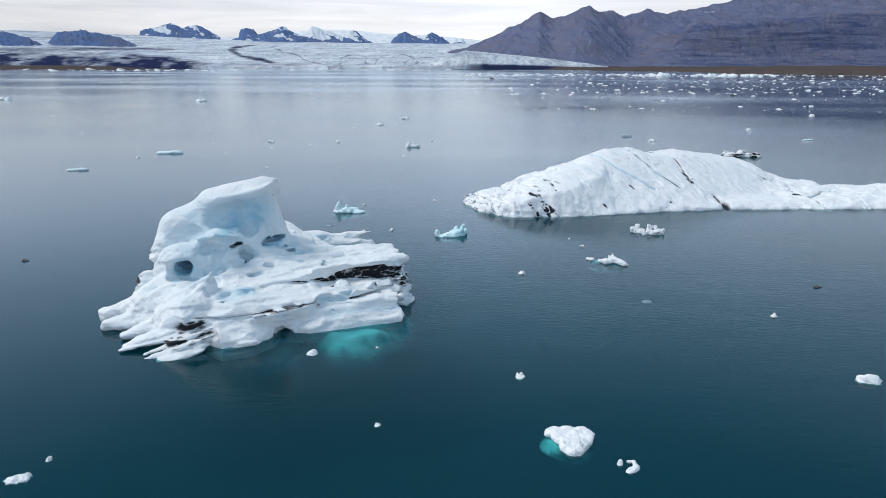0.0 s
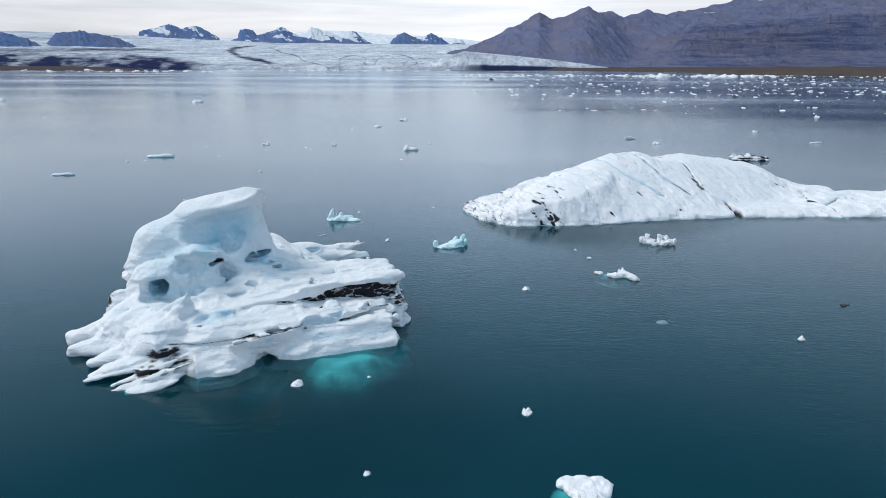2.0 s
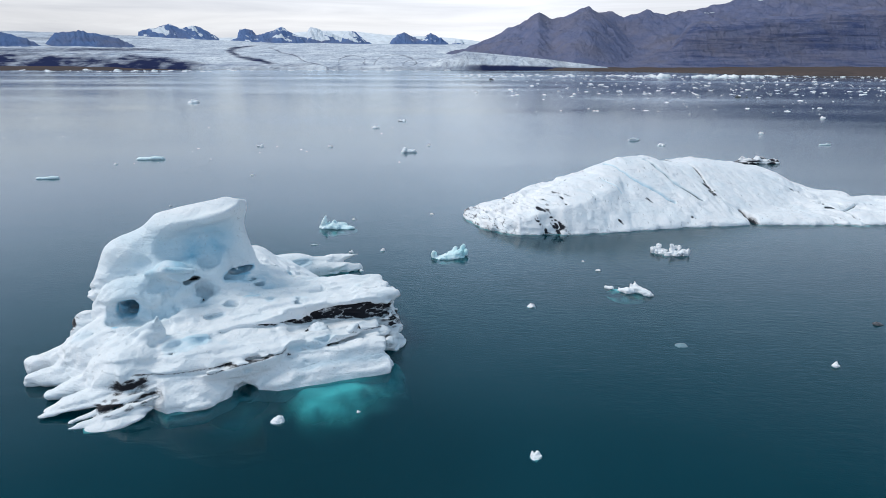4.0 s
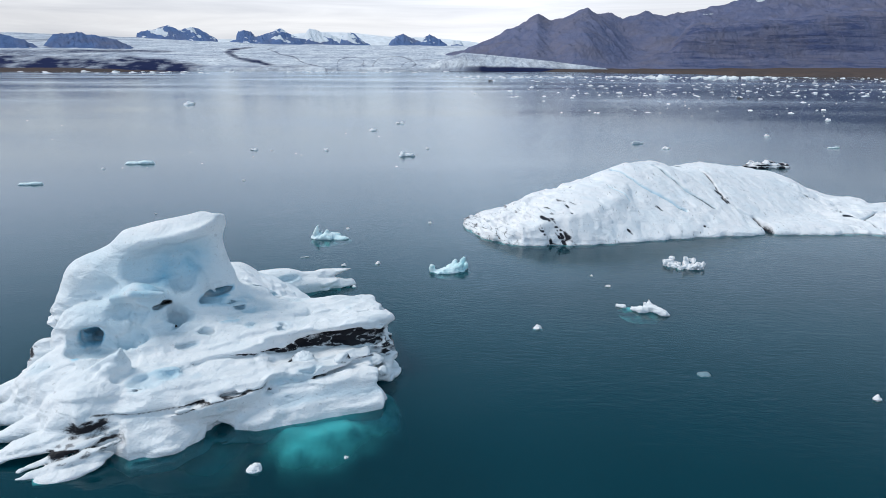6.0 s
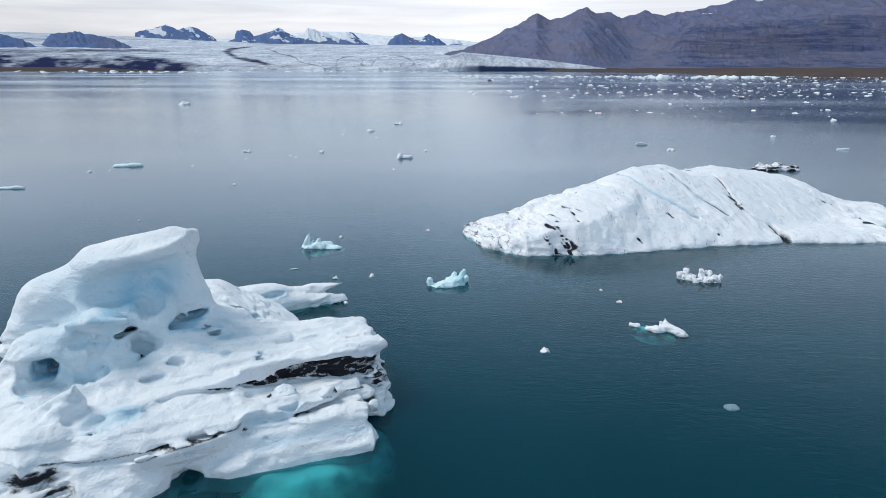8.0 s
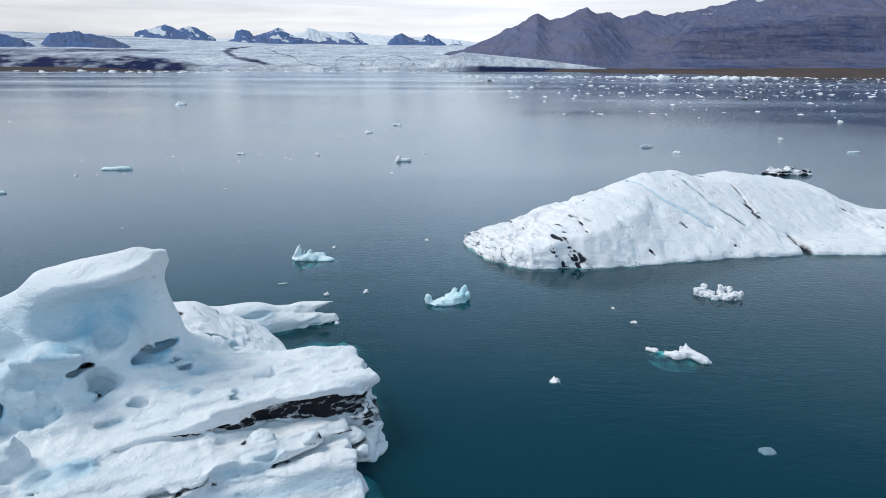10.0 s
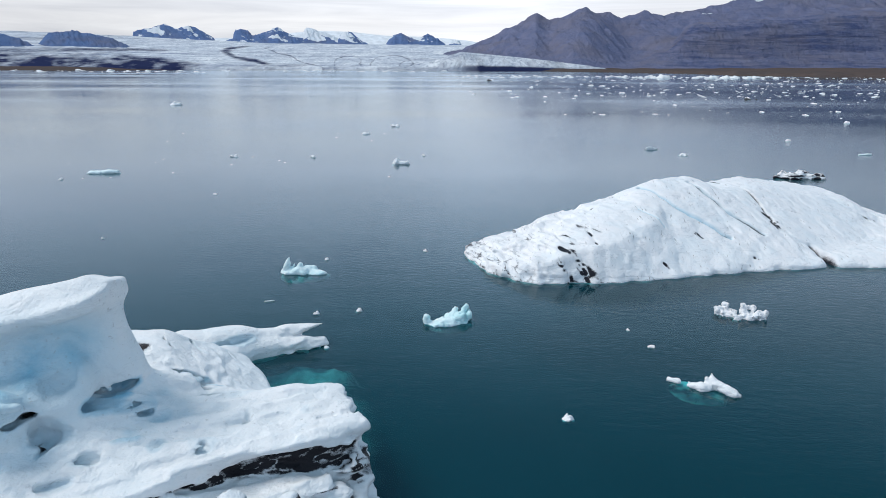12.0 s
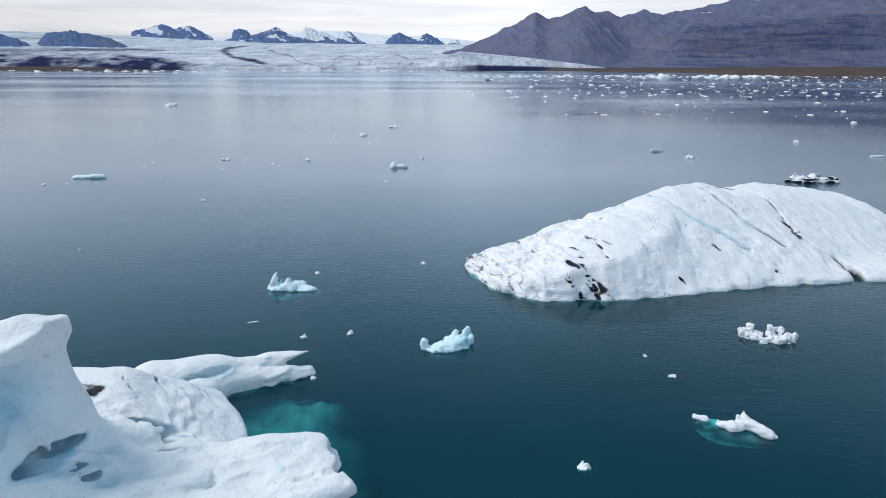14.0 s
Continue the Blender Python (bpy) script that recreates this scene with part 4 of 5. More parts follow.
def berg_tower(h):
    lo, hi = (-28.5, 36.8, -0.9), (-2.4, 69.3, 11.0)
    v, q = one_piece(*skin(carved(tower_field, lo, hi, h), lo, h))
    X, Y, Z = v.T
    a, b, shore, crack, band, low, mid, up, gap = tower_layers(X, Y)
    layer = np.abs(vnoise(a * 0.22, b * 0.3, Z - 0.05 * a + 0.1 * vnoise(X, Y, Z, 1.2, 16), 0.16, 15))
    some = 0.5 + 0.7 * np.abs(vnoise(X, Y, 0 * X, 1.7, 14))
    front = 1 - step(Y, 51.5, 53.5)
    # black band: the hollow's walls and a stained margin on the ice over it
    t = (Z - mid) / np.maximum(gap, 0.05)
    inner = step(a, -3.0, -2.2) * (1 - step(a, 8.4, 9.0)) * step(b - band, -0.12, 0.06) * (1 - step(b - band, 0.35 + 0.6 * gap, 0.6 + 0.7 * gap)) * (1 - step(Z, up - 0.30, up - 0.15))
    dirt = (0.5 + 1.2 * layer) * inner * step(t, -0.25, 0.0) * (1 - step(t, 0.95, 1.15))
    dirt = np.maximum(dirt, 0.42 * inner * step(t, 0.5, 1.0) * (1 - step(Z - mid - gap, 0.05, 0.35)) * step(a, -1, 2))
    dirt = np.maximum(dirt, 0.55 * bell(b - band, 0.10) * bell(Z - mid, 0.12) * step(a, -4.4, -3.4) * (1 - step(a, -1, 0)))
    # the crack under the middle layer
    slot = np.where(a > 0.6, low + 0.03, mid - 0.30 * (b - crack) - 0.13)
    dirt = np.maximum(dirt, (0.56 + 0.22 * some) * bell(Z - slot, 0.075) * step(b - crack, -0.25, -0.02) * (1 - step(b - crack, 0.7, 0.9)) * step(a, -8.6, -8.0) * (1 - step(a, 7.2, 7.6)))
    # pocket and toes
    dirt = np.maximum(dirt, bell(X + 18.6, 2.2) * bell(Z - 0.75, 0.5) * (1 - step(Y, 40.6, 41.4)) * (0.16 + 1.25 * layer))
    dirt = np.maximum(dirt, (0.7 + 0.9 * layer) * bell(X + 18.3, 1.2) * bell(Z - 1.4, 0.38) * (1 - step(Y, 41.2, 42.0)))
    dirt = np.maximum(dirt, (0.2 + 0.5 * some) * bell(X + 16.6, 0.7) * bell(Z - 0.9, 0.6) * (1 - step(Y, 40.9, 41.5)))
    # outer end, left-hand strata, pockets of the tower, slits of the slope behind
    dirt = np.maximum(dirt, step(a, 7.2, 7.9) * bell(Z - 1.9, 0.75) * bell(b - 4.2, 2.2) * (0.22 + 1.2 * layer))
    dirt = np.maximum(dirt, 0.9 * step(a, 8.0, 8.6) * bell(Z - 2.3, 0.18) * bell(b - 7.6, 1.0))
    dirt = np.maximum(dirt, (0.5 + layer) * bell(X + 25.0, 0.9) * bell(Z - 2.5, 0.9) * step(Y, 45.7, 46.3))
    # tower pocket: silt, with the recess's shade painted in the same dark
    dirt = np.maximum(dirt, (0.55 + 0.9 * layer) * bell(X + 17.4, 0.65) * bell(Y - 48.1, 0.7) * bell(Z - 5.35, 0.22))
    dirt = np.maximum(dirt, 0.40 * bell(X + 16.6, 0.7) * bell(Y - 48.0, 0.9) * bell(Z - 4.5, 0.7))
    dirt = np.maximum(dirt, 0.9 * bell(X + 16.6, 0.45) * bell(Y - 47.9, 0.6) * bell(Z - 3.95, 0.2))
    # darker behind the brow and in the hollow beside the cave
    dirt = np.maximum(dirt, 0.8 * bell(X + 17.5, 0.9) * bell(Y - 47.6, 0.35) * bell(Z - 6.75, 0.14))
    dirt = np.maximum(dirt, 0.55 * bell(X + 19.2, 0.7) * bell(Y - 44.6, 0.5) * bell(Z - 3.5, 0.3))
    # shadow under the spike's overhang, painted on
    dirt = np.maximum(dirt, 1.0 * bell(X + 17.1, 0.5) * bell(Y - 43.0, 0.5) * bell(Z - 3.75, 0.2))
    # slits of the slope behind
    dirt = np.maximum(dirt, (0.3 + 1.3 * layer) * bell(X + 12.9, 1.4) * bell(Y - 53.15, 0.22) * bell(Z - 3.8, 0.25))
    dirt = np.maximum(dirt, (0.5 + 1.2 * layer) * bell(X + 16.5, 0.9) * bell(Y - 55.6, 0.45) * bell(Z - 4.9, 0.4))
    dirt = np.maximum(dirt, 0.6 * (0.4 + layer) * bell(X + 15.3 + 0.7 * (Y - 56.6), 0.35) * bell(Y - 56.6, 1.2))
    dirt = np.maximum(dirt, (0.2 + 1.2 * layer) * bell(X + 14.6, 1.6) * bell(Y - 61.6 + 0.3 * (X + 14.6), 0.3) * step(Z, 0.8, 1.3))
    wash = np.clip(0.1 + 0.8 * fbm(a * 0.5, b, Z, 1.6, 4, 29), 0, 1) * (1 - step(Z - 0.12 * (b - 6), 4.0, 5.2))
    dirt = np.maximum(dirt, 0.34 * wash)
    # blue of clear ice in the scoop under the cap, in dishes and in pits, with their shade painted in
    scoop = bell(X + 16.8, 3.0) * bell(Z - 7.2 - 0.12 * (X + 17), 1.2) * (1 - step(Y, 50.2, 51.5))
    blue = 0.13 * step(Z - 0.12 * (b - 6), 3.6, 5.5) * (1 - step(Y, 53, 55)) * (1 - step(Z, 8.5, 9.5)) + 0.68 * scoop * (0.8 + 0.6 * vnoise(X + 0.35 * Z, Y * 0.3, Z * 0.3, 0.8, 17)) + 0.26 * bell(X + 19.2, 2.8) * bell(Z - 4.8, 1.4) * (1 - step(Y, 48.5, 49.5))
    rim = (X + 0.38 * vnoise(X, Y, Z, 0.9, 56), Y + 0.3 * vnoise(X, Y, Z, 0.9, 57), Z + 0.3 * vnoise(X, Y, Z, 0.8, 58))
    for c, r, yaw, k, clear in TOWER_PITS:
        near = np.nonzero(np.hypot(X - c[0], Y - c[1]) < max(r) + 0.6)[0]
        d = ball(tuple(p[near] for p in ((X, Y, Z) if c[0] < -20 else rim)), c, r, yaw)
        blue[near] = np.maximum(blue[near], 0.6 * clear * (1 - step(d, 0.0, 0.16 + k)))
    # bluish shade of the middle layer's steep face, put into the colour
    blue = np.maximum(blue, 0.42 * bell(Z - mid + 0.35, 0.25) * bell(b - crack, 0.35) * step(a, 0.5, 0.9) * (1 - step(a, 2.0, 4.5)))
    # bluer along the lowest layer's step
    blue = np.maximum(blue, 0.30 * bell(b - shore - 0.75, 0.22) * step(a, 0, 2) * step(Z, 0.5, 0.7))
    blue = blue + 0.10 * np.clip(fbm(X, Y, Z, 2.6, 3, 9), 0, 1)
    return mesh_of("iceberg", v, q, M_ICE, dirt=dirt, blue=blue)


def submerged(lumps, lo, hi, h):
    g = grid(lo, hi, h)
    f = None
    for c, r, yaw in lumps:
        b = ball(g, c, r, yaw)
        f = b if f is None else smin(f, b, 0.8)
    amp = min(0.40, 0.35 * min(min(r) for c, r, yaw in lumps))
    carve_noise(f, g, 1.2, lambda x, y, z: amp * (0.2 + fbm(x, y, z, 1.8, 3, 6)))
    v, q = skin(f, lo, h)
    # fades the painted glow out towards each lump's rim
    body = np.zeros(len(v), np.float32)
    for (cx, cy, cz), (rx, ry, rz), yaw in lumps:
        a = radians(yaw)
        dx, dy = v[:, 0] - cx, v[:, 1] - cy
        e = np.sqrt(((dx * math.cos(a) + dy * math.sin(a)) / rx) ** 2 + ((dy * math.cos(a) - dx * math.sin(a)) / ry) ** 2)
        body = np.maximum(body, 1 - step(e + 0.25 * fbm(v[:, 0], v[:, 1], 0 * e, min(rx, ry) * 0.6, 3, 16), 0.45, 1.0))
    return mesh_of("submerged_ice_glow", v, q, M_SUBMERGED, body=body)


iceberg = new("iceberg", berg_tower(0.09))
tagged(iceberg, "tall blue-white iceberg with leaning peak, cave and black silt bands", "iceberg")
# ice foot whose underwater glow is painted by its material
foot = new("submerged_ice_glow", submerged([((-7.3, 44.4, -2.65), (5.2, 4.4, 2.65), 24), ((-5.0, 47.6, -3.3), (2.4, 4.2, 2.8), 15), ((-13.5, 44.6, -3.6), (4.5, 5.2, 2.6), 30), ((-10.6, 60.4, -3.4), (6.8, 6.8, 2.1), 60), ((-7.0, 56.5, -3.4), (4.2, 5.0, 1.7), 30), ((-9.8, 64.4, -3.4), (4.6, 3.8, 2.0), 20)], (-27, 36.5, -3.6), (1.5, 70, -0.10), 0.25))
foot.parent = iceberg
tagged(foot, "turquoise ice foot under the water, its glow put into the colour")


def loose_block(x, y, z, size, seed, yaw):
    """A broken block lying on the tall iceberg's ledge."""
    pick = random.Random(seed)
    a, b, c = size
    lo, hi = (-a - 0.2, -b - 0.2, -c - 0.2), (a + 0.2, b + 0.2, c + 0.2)
    g = grid(lo, hi, 0.06)
    f = ball(g, (0, 0, 0), (a * 1.15, b * 1.2, c * 1.2))
    for i in range(9):
        t, up = pick.uniform(0, 6.283), pick.uniform(-0.2, 0.9)
        n = (math.cos(t) * math.sqrt(1 - up * up), math.sin(t) * math.sqrt(1 - up * up), up)
        f = smax(f, g[0] * n[0] + g[1] * n[1] + g[2] * n[2] - 0.64 * math.sqrt((a * n[0]) ** 2 + (b * n[1]) ** 2 + (c * n[2]) ** 2), 0.05)
    carve_noise(f, g, 0.4, lambda x, y, z: 0.07 * fbm(x, y, z, 0.4, 3, seed))
    v, q = skin(f, lo, 0.06)
    n = fbm(v[:, 0], v[:, 1], v[:, 2], 0.5, 3, seed + 2)
    ob = new("ice_block", mesh_of("ice_block", v, q, M_ICE, dirt=np.clip(0.25 + 0.5 * n, 0, 1), blue=0.1 + 0 * n))
    ob.matrix_world = pose(x, y, z, 0, 0, yaw)
    ob.parent = iceberg
    return tagged(ob, "loose white ice block in the black band")


for i, (x, y, z, size, yaw) in enumerate(((-8.6, 46.7, 2.42, (1.05, 0.42, 0.34), 18), (-6.3, 46.95, 2.32, (0.7, 0.36, 0.26), 10), (-4.05, 47.9, 1.0, (0.5, 0.4, 0.3), 20), (-3.6, 48.9, 0.15, (0.5, 0.42, 0.32), 50), (-9.2, 66.3, 0.05, (0.25, 0.2, 0.18), 0), (-8.6, 66.1, 0.02, (0.2, 0.16, 0.15), 30))):
    loose_block(x, y, z, size, 80 + i, yaw)


def ramp_top(x, y):
    """The long iceberg's upper surface and its waterline side: heights, and how far behind the waterline."""
    wob = 0.5 * fbm(x, y, 0 * x, 6.0, 3, 31)
    right = 4.75 - 0.27 * (x - 25) + 0.43 * (y - 90)
    left = 3.85 + 0.23 * (x - 12) + 0.20 * (y - 88)
    crest = np.interp(x, [0, 2, 6, 11, 18, 23, 27, 30, 35, 43, 48, 52, 58, 76], [0, 0.7, 2.0, 3.9, 5.6, 7.2, 7.0, 6.0, 6.1, 4.9, 3.8, 1.8, 1.0, 0.8])
    ridge_y = np.interp(x, [0, 6, 12, 23, 35, 45, 52, 60, 76], [89, 92, 92.5, 95.5, 103, 107, 107, 100, 98])
    top = smin(smin(right, left, 4.5) + 0.45, crest - 0.9 * np.clip(y - ridge_y, 0, 50) + 0.05 * np.clip(y - ridge_y, -30, 0), 0.5)
    shelf = 0.95 + 0.02 * (y - 90) - 0.5 * np.clip(y - 99, 0, 50)
    top = np.where(x > 33, smax(top, shelf * step(x, 33, 38), 0.5), top)
    front = np.interp(x, [0, 1.6, 4.8, 8, 15, 22, 28.7, 33, 36.8, 43, 50, 60, 76], [90, 87.2, 81.6, 79.9, 80.4, 82.0, 83.6, 84.4, 85.3, 85.6, 86.0, 86.3, 88]) + 0.35 * wob + 0.25 * vnoise(x, y, 0 * x, 1.1, 33)
    side = smax(front - y, 1.4 - x, 0.8)
    top = smin(top, 0.2 + (y - front) * np.interp(x, [0, 10, 17, 22, 40, 76], [1.0, 1.9, 1.1, 0.62, 0.5, 0.7]), 0.4) + 0.10 * wob
    return top, side


def off_line(x, y, points):
    """Distance to a line through the given points of the plan."""
    best = np.full(np.shape(x), 99.0, np.float32)
    for (x0, y0), (x1, y1) in zip(points, points[1:]):
        t = np.clip(((x - x0) * (x1 - x0) + (y - y0) * (y1 - y0)) / ((x1 - x0) ** 2 + (y1 - y0) ** 2), 0, 1)
        best = np.minimum(best, np.hypot(x - x0 - t * (x1 - x0), y - y0 - t * (y1 - y0)))
    return best


# open cracks of the long iceberg: line, width, depth, silt, blue
RAMP_CRACKS = (
    (((20.6, 94.2), (22.2, 91.8), (23.9, 90.1), (26.2, 88.9), (28.3, 87.5)), 0.17, 0.50, 0.58, 0.9),
    (((26.5, 95.6), (27.6, 93.6), (29.1, 91.6), (30.4, 90.6), (32.2, 88.7)), 0.20, 0.65, 0.95, 0.8),
    (((33.0, 97.8), (33.5, 96.2), (34.0, 94.5)), 0.20, 0.35, 1.0, 0.0),
    (((34.0, 94.5), (34.3, 92.6), (34.4, 91.0), (35.7, 89.6), (37.3, 88.6)), 0.13, 0.30, 0.75, 0.2),
    (((37.2, 88.8), (37.9, 87.2)), 0.34, 0.5, 1.4, 0.0), (((37.9, 87.4), (37.9, 84.8)), 0.5, 0.8, 1.6, 0.0),
    (((19.3, 89.1), (20.4, 87.9), (21.4, 87.0)), 0.07, 0.15, 0.25, 0.5),
    (((47.6, 98.2), (50.0, 97.2), (51.6, 96.2), (50.2, 92.5), (51.2, 88.4), (51.6, 86.4)), 0.16, 0.40, 0.75, 0.2),
    (((51.1, 90.0), (54.5, 92.6), (58.2, 94.4)), 0.14, 0.35, 0.6, 0.2),
    (((57.2, 93.0), (57.0, 90.0), (57.6, 86.4)), 0.12, 0.30, 0.45, 0.3),
    (((28.2, 99.4), (30.0, 97.8), (31.6, 97.2)), 0.10, 0.22, 0.8, 0.0),
)
# black smudges of silt: middle, half length, half width, heading, strength
RAMP_SMUDGES = (
    (13.5, 85.8, 1.5, 0.32, -42, 1.25), (13.6, 84.0, 1.3, 0.22, -80, 1.0), (11.3, 85.0, 1.6, 0.20, -60, 0.9), (12.4, 83.0, 1.0, 0.16, -15, 0.8), (11.6, 81.5, 1.5, 0.42, -38, 1.3), (13.0, 80.7, 0.9, 0.35, -35, 1.1),
    (11.2, 80.3, 1.2, 0.3, -20, 1.0), (34.3, 91.4, 1.0, 0.55, -70, 1.7), (33.8, 92.4, 0.7, 0.22, -55, 1.2), (34.9, 90.8, 0.8, 0.2, -60, 1.1), (25.0, 87.2, 0.35, 0.22, -30, 1.2), (20.5, 82.6, 0.3, 0.15, -40, 0.9),
    (14.2, 90.6, 0.9, 0.22, 15, 0.9), (16.8, 93.0, 1.2, 0.16, 30, 0.7), (50.4, 90.4, 0.9, 0.5, -50, 1.2), (48.6, 97.6, 1.2, 0.25, 20, 0.8), (30.9, 99.8, 0.8, 0.18, -50, 0.9), (9.0, 90.2, 1.2, 0.2, 35, 0.7), (40.5, 97.0, 0.8, 0.14, -50, 0.7), (38.4, 94.6, 0.6, 0.12, 10, 0.7), (30.2, 85.4, 0.25, 0.2, 0, 0.9),
)


def ramp_field(g):
    x, y, z = g
    flat = np.broadcast(x, y, z).shape
    if len(flat) == 3:
        x2, y2 = np.broadcast_arrays(x[:, :, 0], y[:, :, 0])
        top, side = (c[:, :, None] for c in ramp_top(x2, y2))
        return smax((z - top) * 0.86, side + 0.25 * z, 0.35).astype(np.float32)
    top, side = ramp_top(x, y)
    f = smax((z - top) * 0.86, side + 0.25 * z + 0.25 * np.abs(vnoise(x, y, z * 1.5, 1.2, 48)), 0.22)
    run, across = (x + 0.55 * y) * 0.87, (y - 0.55 * x) * 0.87
    rough = 1 - step(x + 0.4 * (84 - y), 7, 14)
    d = 0.07 * fbm(x, y, z, 2.2, 3, 34) + 0.05 * vnoise(run, across * 0.25, z, 0.5, 46) + 0.07 * vnoise(run, across * 0.2, z, 1.2, 35) * (1 - rough)
    dent = np.clip(1 - (cells(run, across * 0.3, z, 0.9, 4) / 0.45) ** 2, 0, 1) * step(vnoise(x, y, z, 3.0, 49), 0.0, 0.4)
    d = d + 0.10 * dent
    d = d + rough * (0.26 * fbm(x, y, z * 0.6, 1.3, 3, 36) + 0.42 * np.abs(vnoise(run, across * 0.3, z, 0.6, 37)) + 0.12 * np.tanh(5 * vnoise(run * 0.8, across * 0.5, z, 1.0, 50)))
    for line, w, depth, silt, blue in RAMP_CRACKS:
        far = off_line(x + 0.12 * vnoise(x, y, z, 0.7, 38), y, line)
        d = d + depth * bell(far, w)
    for px, py, half, w, heading, s in RAMP_SMUDGES:
        far = off_line(x, y, ((px - half * math.cos(radians(heading)), py - half * math.sin(radians(heading))), (px + half * math.cos(radians(heading)), py + half * math.sin(radians(heading)))))
        d = d + 0.10 * bell(far, w)
    # bites out of the waterline side
    d = d + 0.8 * bell(np.hypot(x - 28.8, y - 83.6), 0.55) * (1 - step(z, 0.4, 0.9)) + 0.6 * bell(np.hypot(x - 32.3, y - 84.4), 0.45) * (1 - step(z, 0.3, 0.8))
    d = d + step(x, 44, 48) * (0.22 * fbm(x, y, z, 2.4, 3, 39) + 0.08 * np.tanh(6 * vnoise(x, y, z, 1.5, 40)))
    return f + d


def berg_ramp(h):
    lo, hi = (0.0, 77.0, -0.34), (76.0, 121.0, 9.0)
    v, q = one_piece(*skin(carved(ramp_field, lo, hi, h, 4, 0.9), lo, h))
    X, Y, Z = v.T
    n1 = fbm(X, Y, Z, 2.0, 4, 41)
    run, across = (X + 0.55 * Y) * 0.87, (Y - 0.55 * X) * 0.87
    thin = np.abs(vnoise(run, across * 0.22, Z, 0.34, 44))
    XW = X + 0.12 * vnoise(X, Y, Z, 0.7, 38)
    dirt, blue = 0 * X, 0.10 * np.clip(n1, 0, 1)
    broken = step(vnoise(X, Y, Z, 1.6, 47), -0.6, 0.2)
    for line, w, depth, silt, b in RAMP_CRACKS:
        near = bell(off_line(XW, Y, line), w * 1.15)
        dirt = np.maximum(dirt, silt * near * (0.6 + 0.6 * broken))
        blue = np.maximum(blue, b * near)
    for px, py, half, w, heading, s in RAMP_SMUDGES:
        c, sn = math.cos(radians(heading)), math.sin(radians(heading))
        far = off_line(X, Y, ((px - half * c, py - half * sn), (px + half * c, py + half * sn)))
        dirt = np.maximum(dirt, s * bell(far, w) * (0.22 + 0.30 * n1 + 1.5 * thin) * 0.85)
    rough = 1 - step(X + 0.4 * (84 - Y), 6, 15)
    dirt = np.maximum(dirt, rough * (0.50 - 2.2 * thin) * (1 - 0.5 * step(Z, 1.5, 3.5)) + 0.22 * rough * (0.5 + np.clip(n1, -0.5, 1)))
    # thin dark waterline edge: shade of a slight overhang put into the colour
    dirt = np.maximum(dirt, 0.6 * bell(Z - 0.05, 0.08))
    return mesh_of("iceberg", v, q, M_SNOWICE, dirt=dirt, blue=blue)


tagged(new("iceberg", berg_ramp(0.13)), "long low white iceberg, sloping, with cracks and dark smudges", "iceberg")


# ---- drifting ice ----
def chunk(seed, lumps, h=0.08, noise_size=0.5, amp=0.12, material=None, dirt=0.0, blue=0.0, cut=0.0, bars=(), facets=15, bands=()):
    """A piece of drifting ice out of a few lumps (centre, half sizes, yaw, pitch), about its own waterline."""
    lo = [min(c[i] - max(r) for c, r, *_ in lumps) - 0.25 for i in range(3)]
    hi = [max(c[i] + max(r) for c, r, *_ in lumps) + 0.25 for i in range(3)]
    for a, b, ra, rb in bars:
        lo = [min(lo[i], a[i] - ra - 0.15, b[i] - rb - 0.15) for i in range(3)]
        hi = [max(hi[i], a[i] + ra + 0.15, b[i] + rb + 0.15) for i in range(3)]
    lo[2] = max(lo[2], -0.5)
    g = grid(lo, hi, h)
    f = None
    for c, r, *turn in lumps:
        b = ball(g, c, r, *turn)
        f = b if f is None else smin(f, b, 0.04)
    for a, b, ra, rb in bars:
        f = smin(f, limb(g, a, b, ra, rb), 0.05)
    pick = random.Random(seed)
    mid = [(lo[i] + hi[i]) / 2 for i in range(3)]
    for i in range(facets):
        a, up = pick.uniform(0, 6.283), pick.uniform(0.0, 0.9)
        n = (math.cos(a) * math.sqrt(1 - up * up), math.sin(a) * math.sqrt(1 - up * up), up)
        reach = max(sum((c[k] - mid[k]) * n[k] for k in range(3)) + 0.82 * math.sqrt(sum((r[k] * n[k]) ** 2 for k in range(3))) for c, r, *_ in lumps)
        f = smax(f, (g[0] - mid[0]) * n[0] + (g[1] - mid[1]) * n[1] + (g[2] - mid[2]) * n[2] - reach * pick.uniform(0.76, 0.98), 0.015)
    if cut:
        f = smax(f, g[2] - cut, 0.1)
    carve_noise(f, g, 0.5, lambda x, y, z: amp * fbm(x, y, z, noise_size, 3, seed) - amp * 0.6 * np.abs(vnoise(x, y, z, noise_size * 0.8, seed + 5)))
    v, q = skin(f, lo, h)
    X, Y, Z = v.T
    n = fbm(X, Y, Z * 2, 0.9, 3, seed + 8)
    silt = np.clip(dirt * (0.6 + 1.2 * n), 0, 1.2)
    for level, width, strength in bands:
        silt = np.maximum(silt, strength * bell(Z - level - 0.12 * n, width) * (0.7 + 0.8 * n))
    return mesh_of("ice_floe", v, q, material or M_ICE, dirt=silt, blue=np.clip(blue * (0.7 + 0.8 * n), 0, 1))


def floe(mesh, x, y, label, yaw=0.0, size=1.0, z=0.0, group="drifting ice", flat=1.0):
    ob = new("ice_floe", mesh)
    ob.matrix_world = pose(x, y, z, 0, 0, yaw) @ Matrix.Diagonal((size, size, size * flat, 1))
    return tagged(ob, label, "ice floe", group)


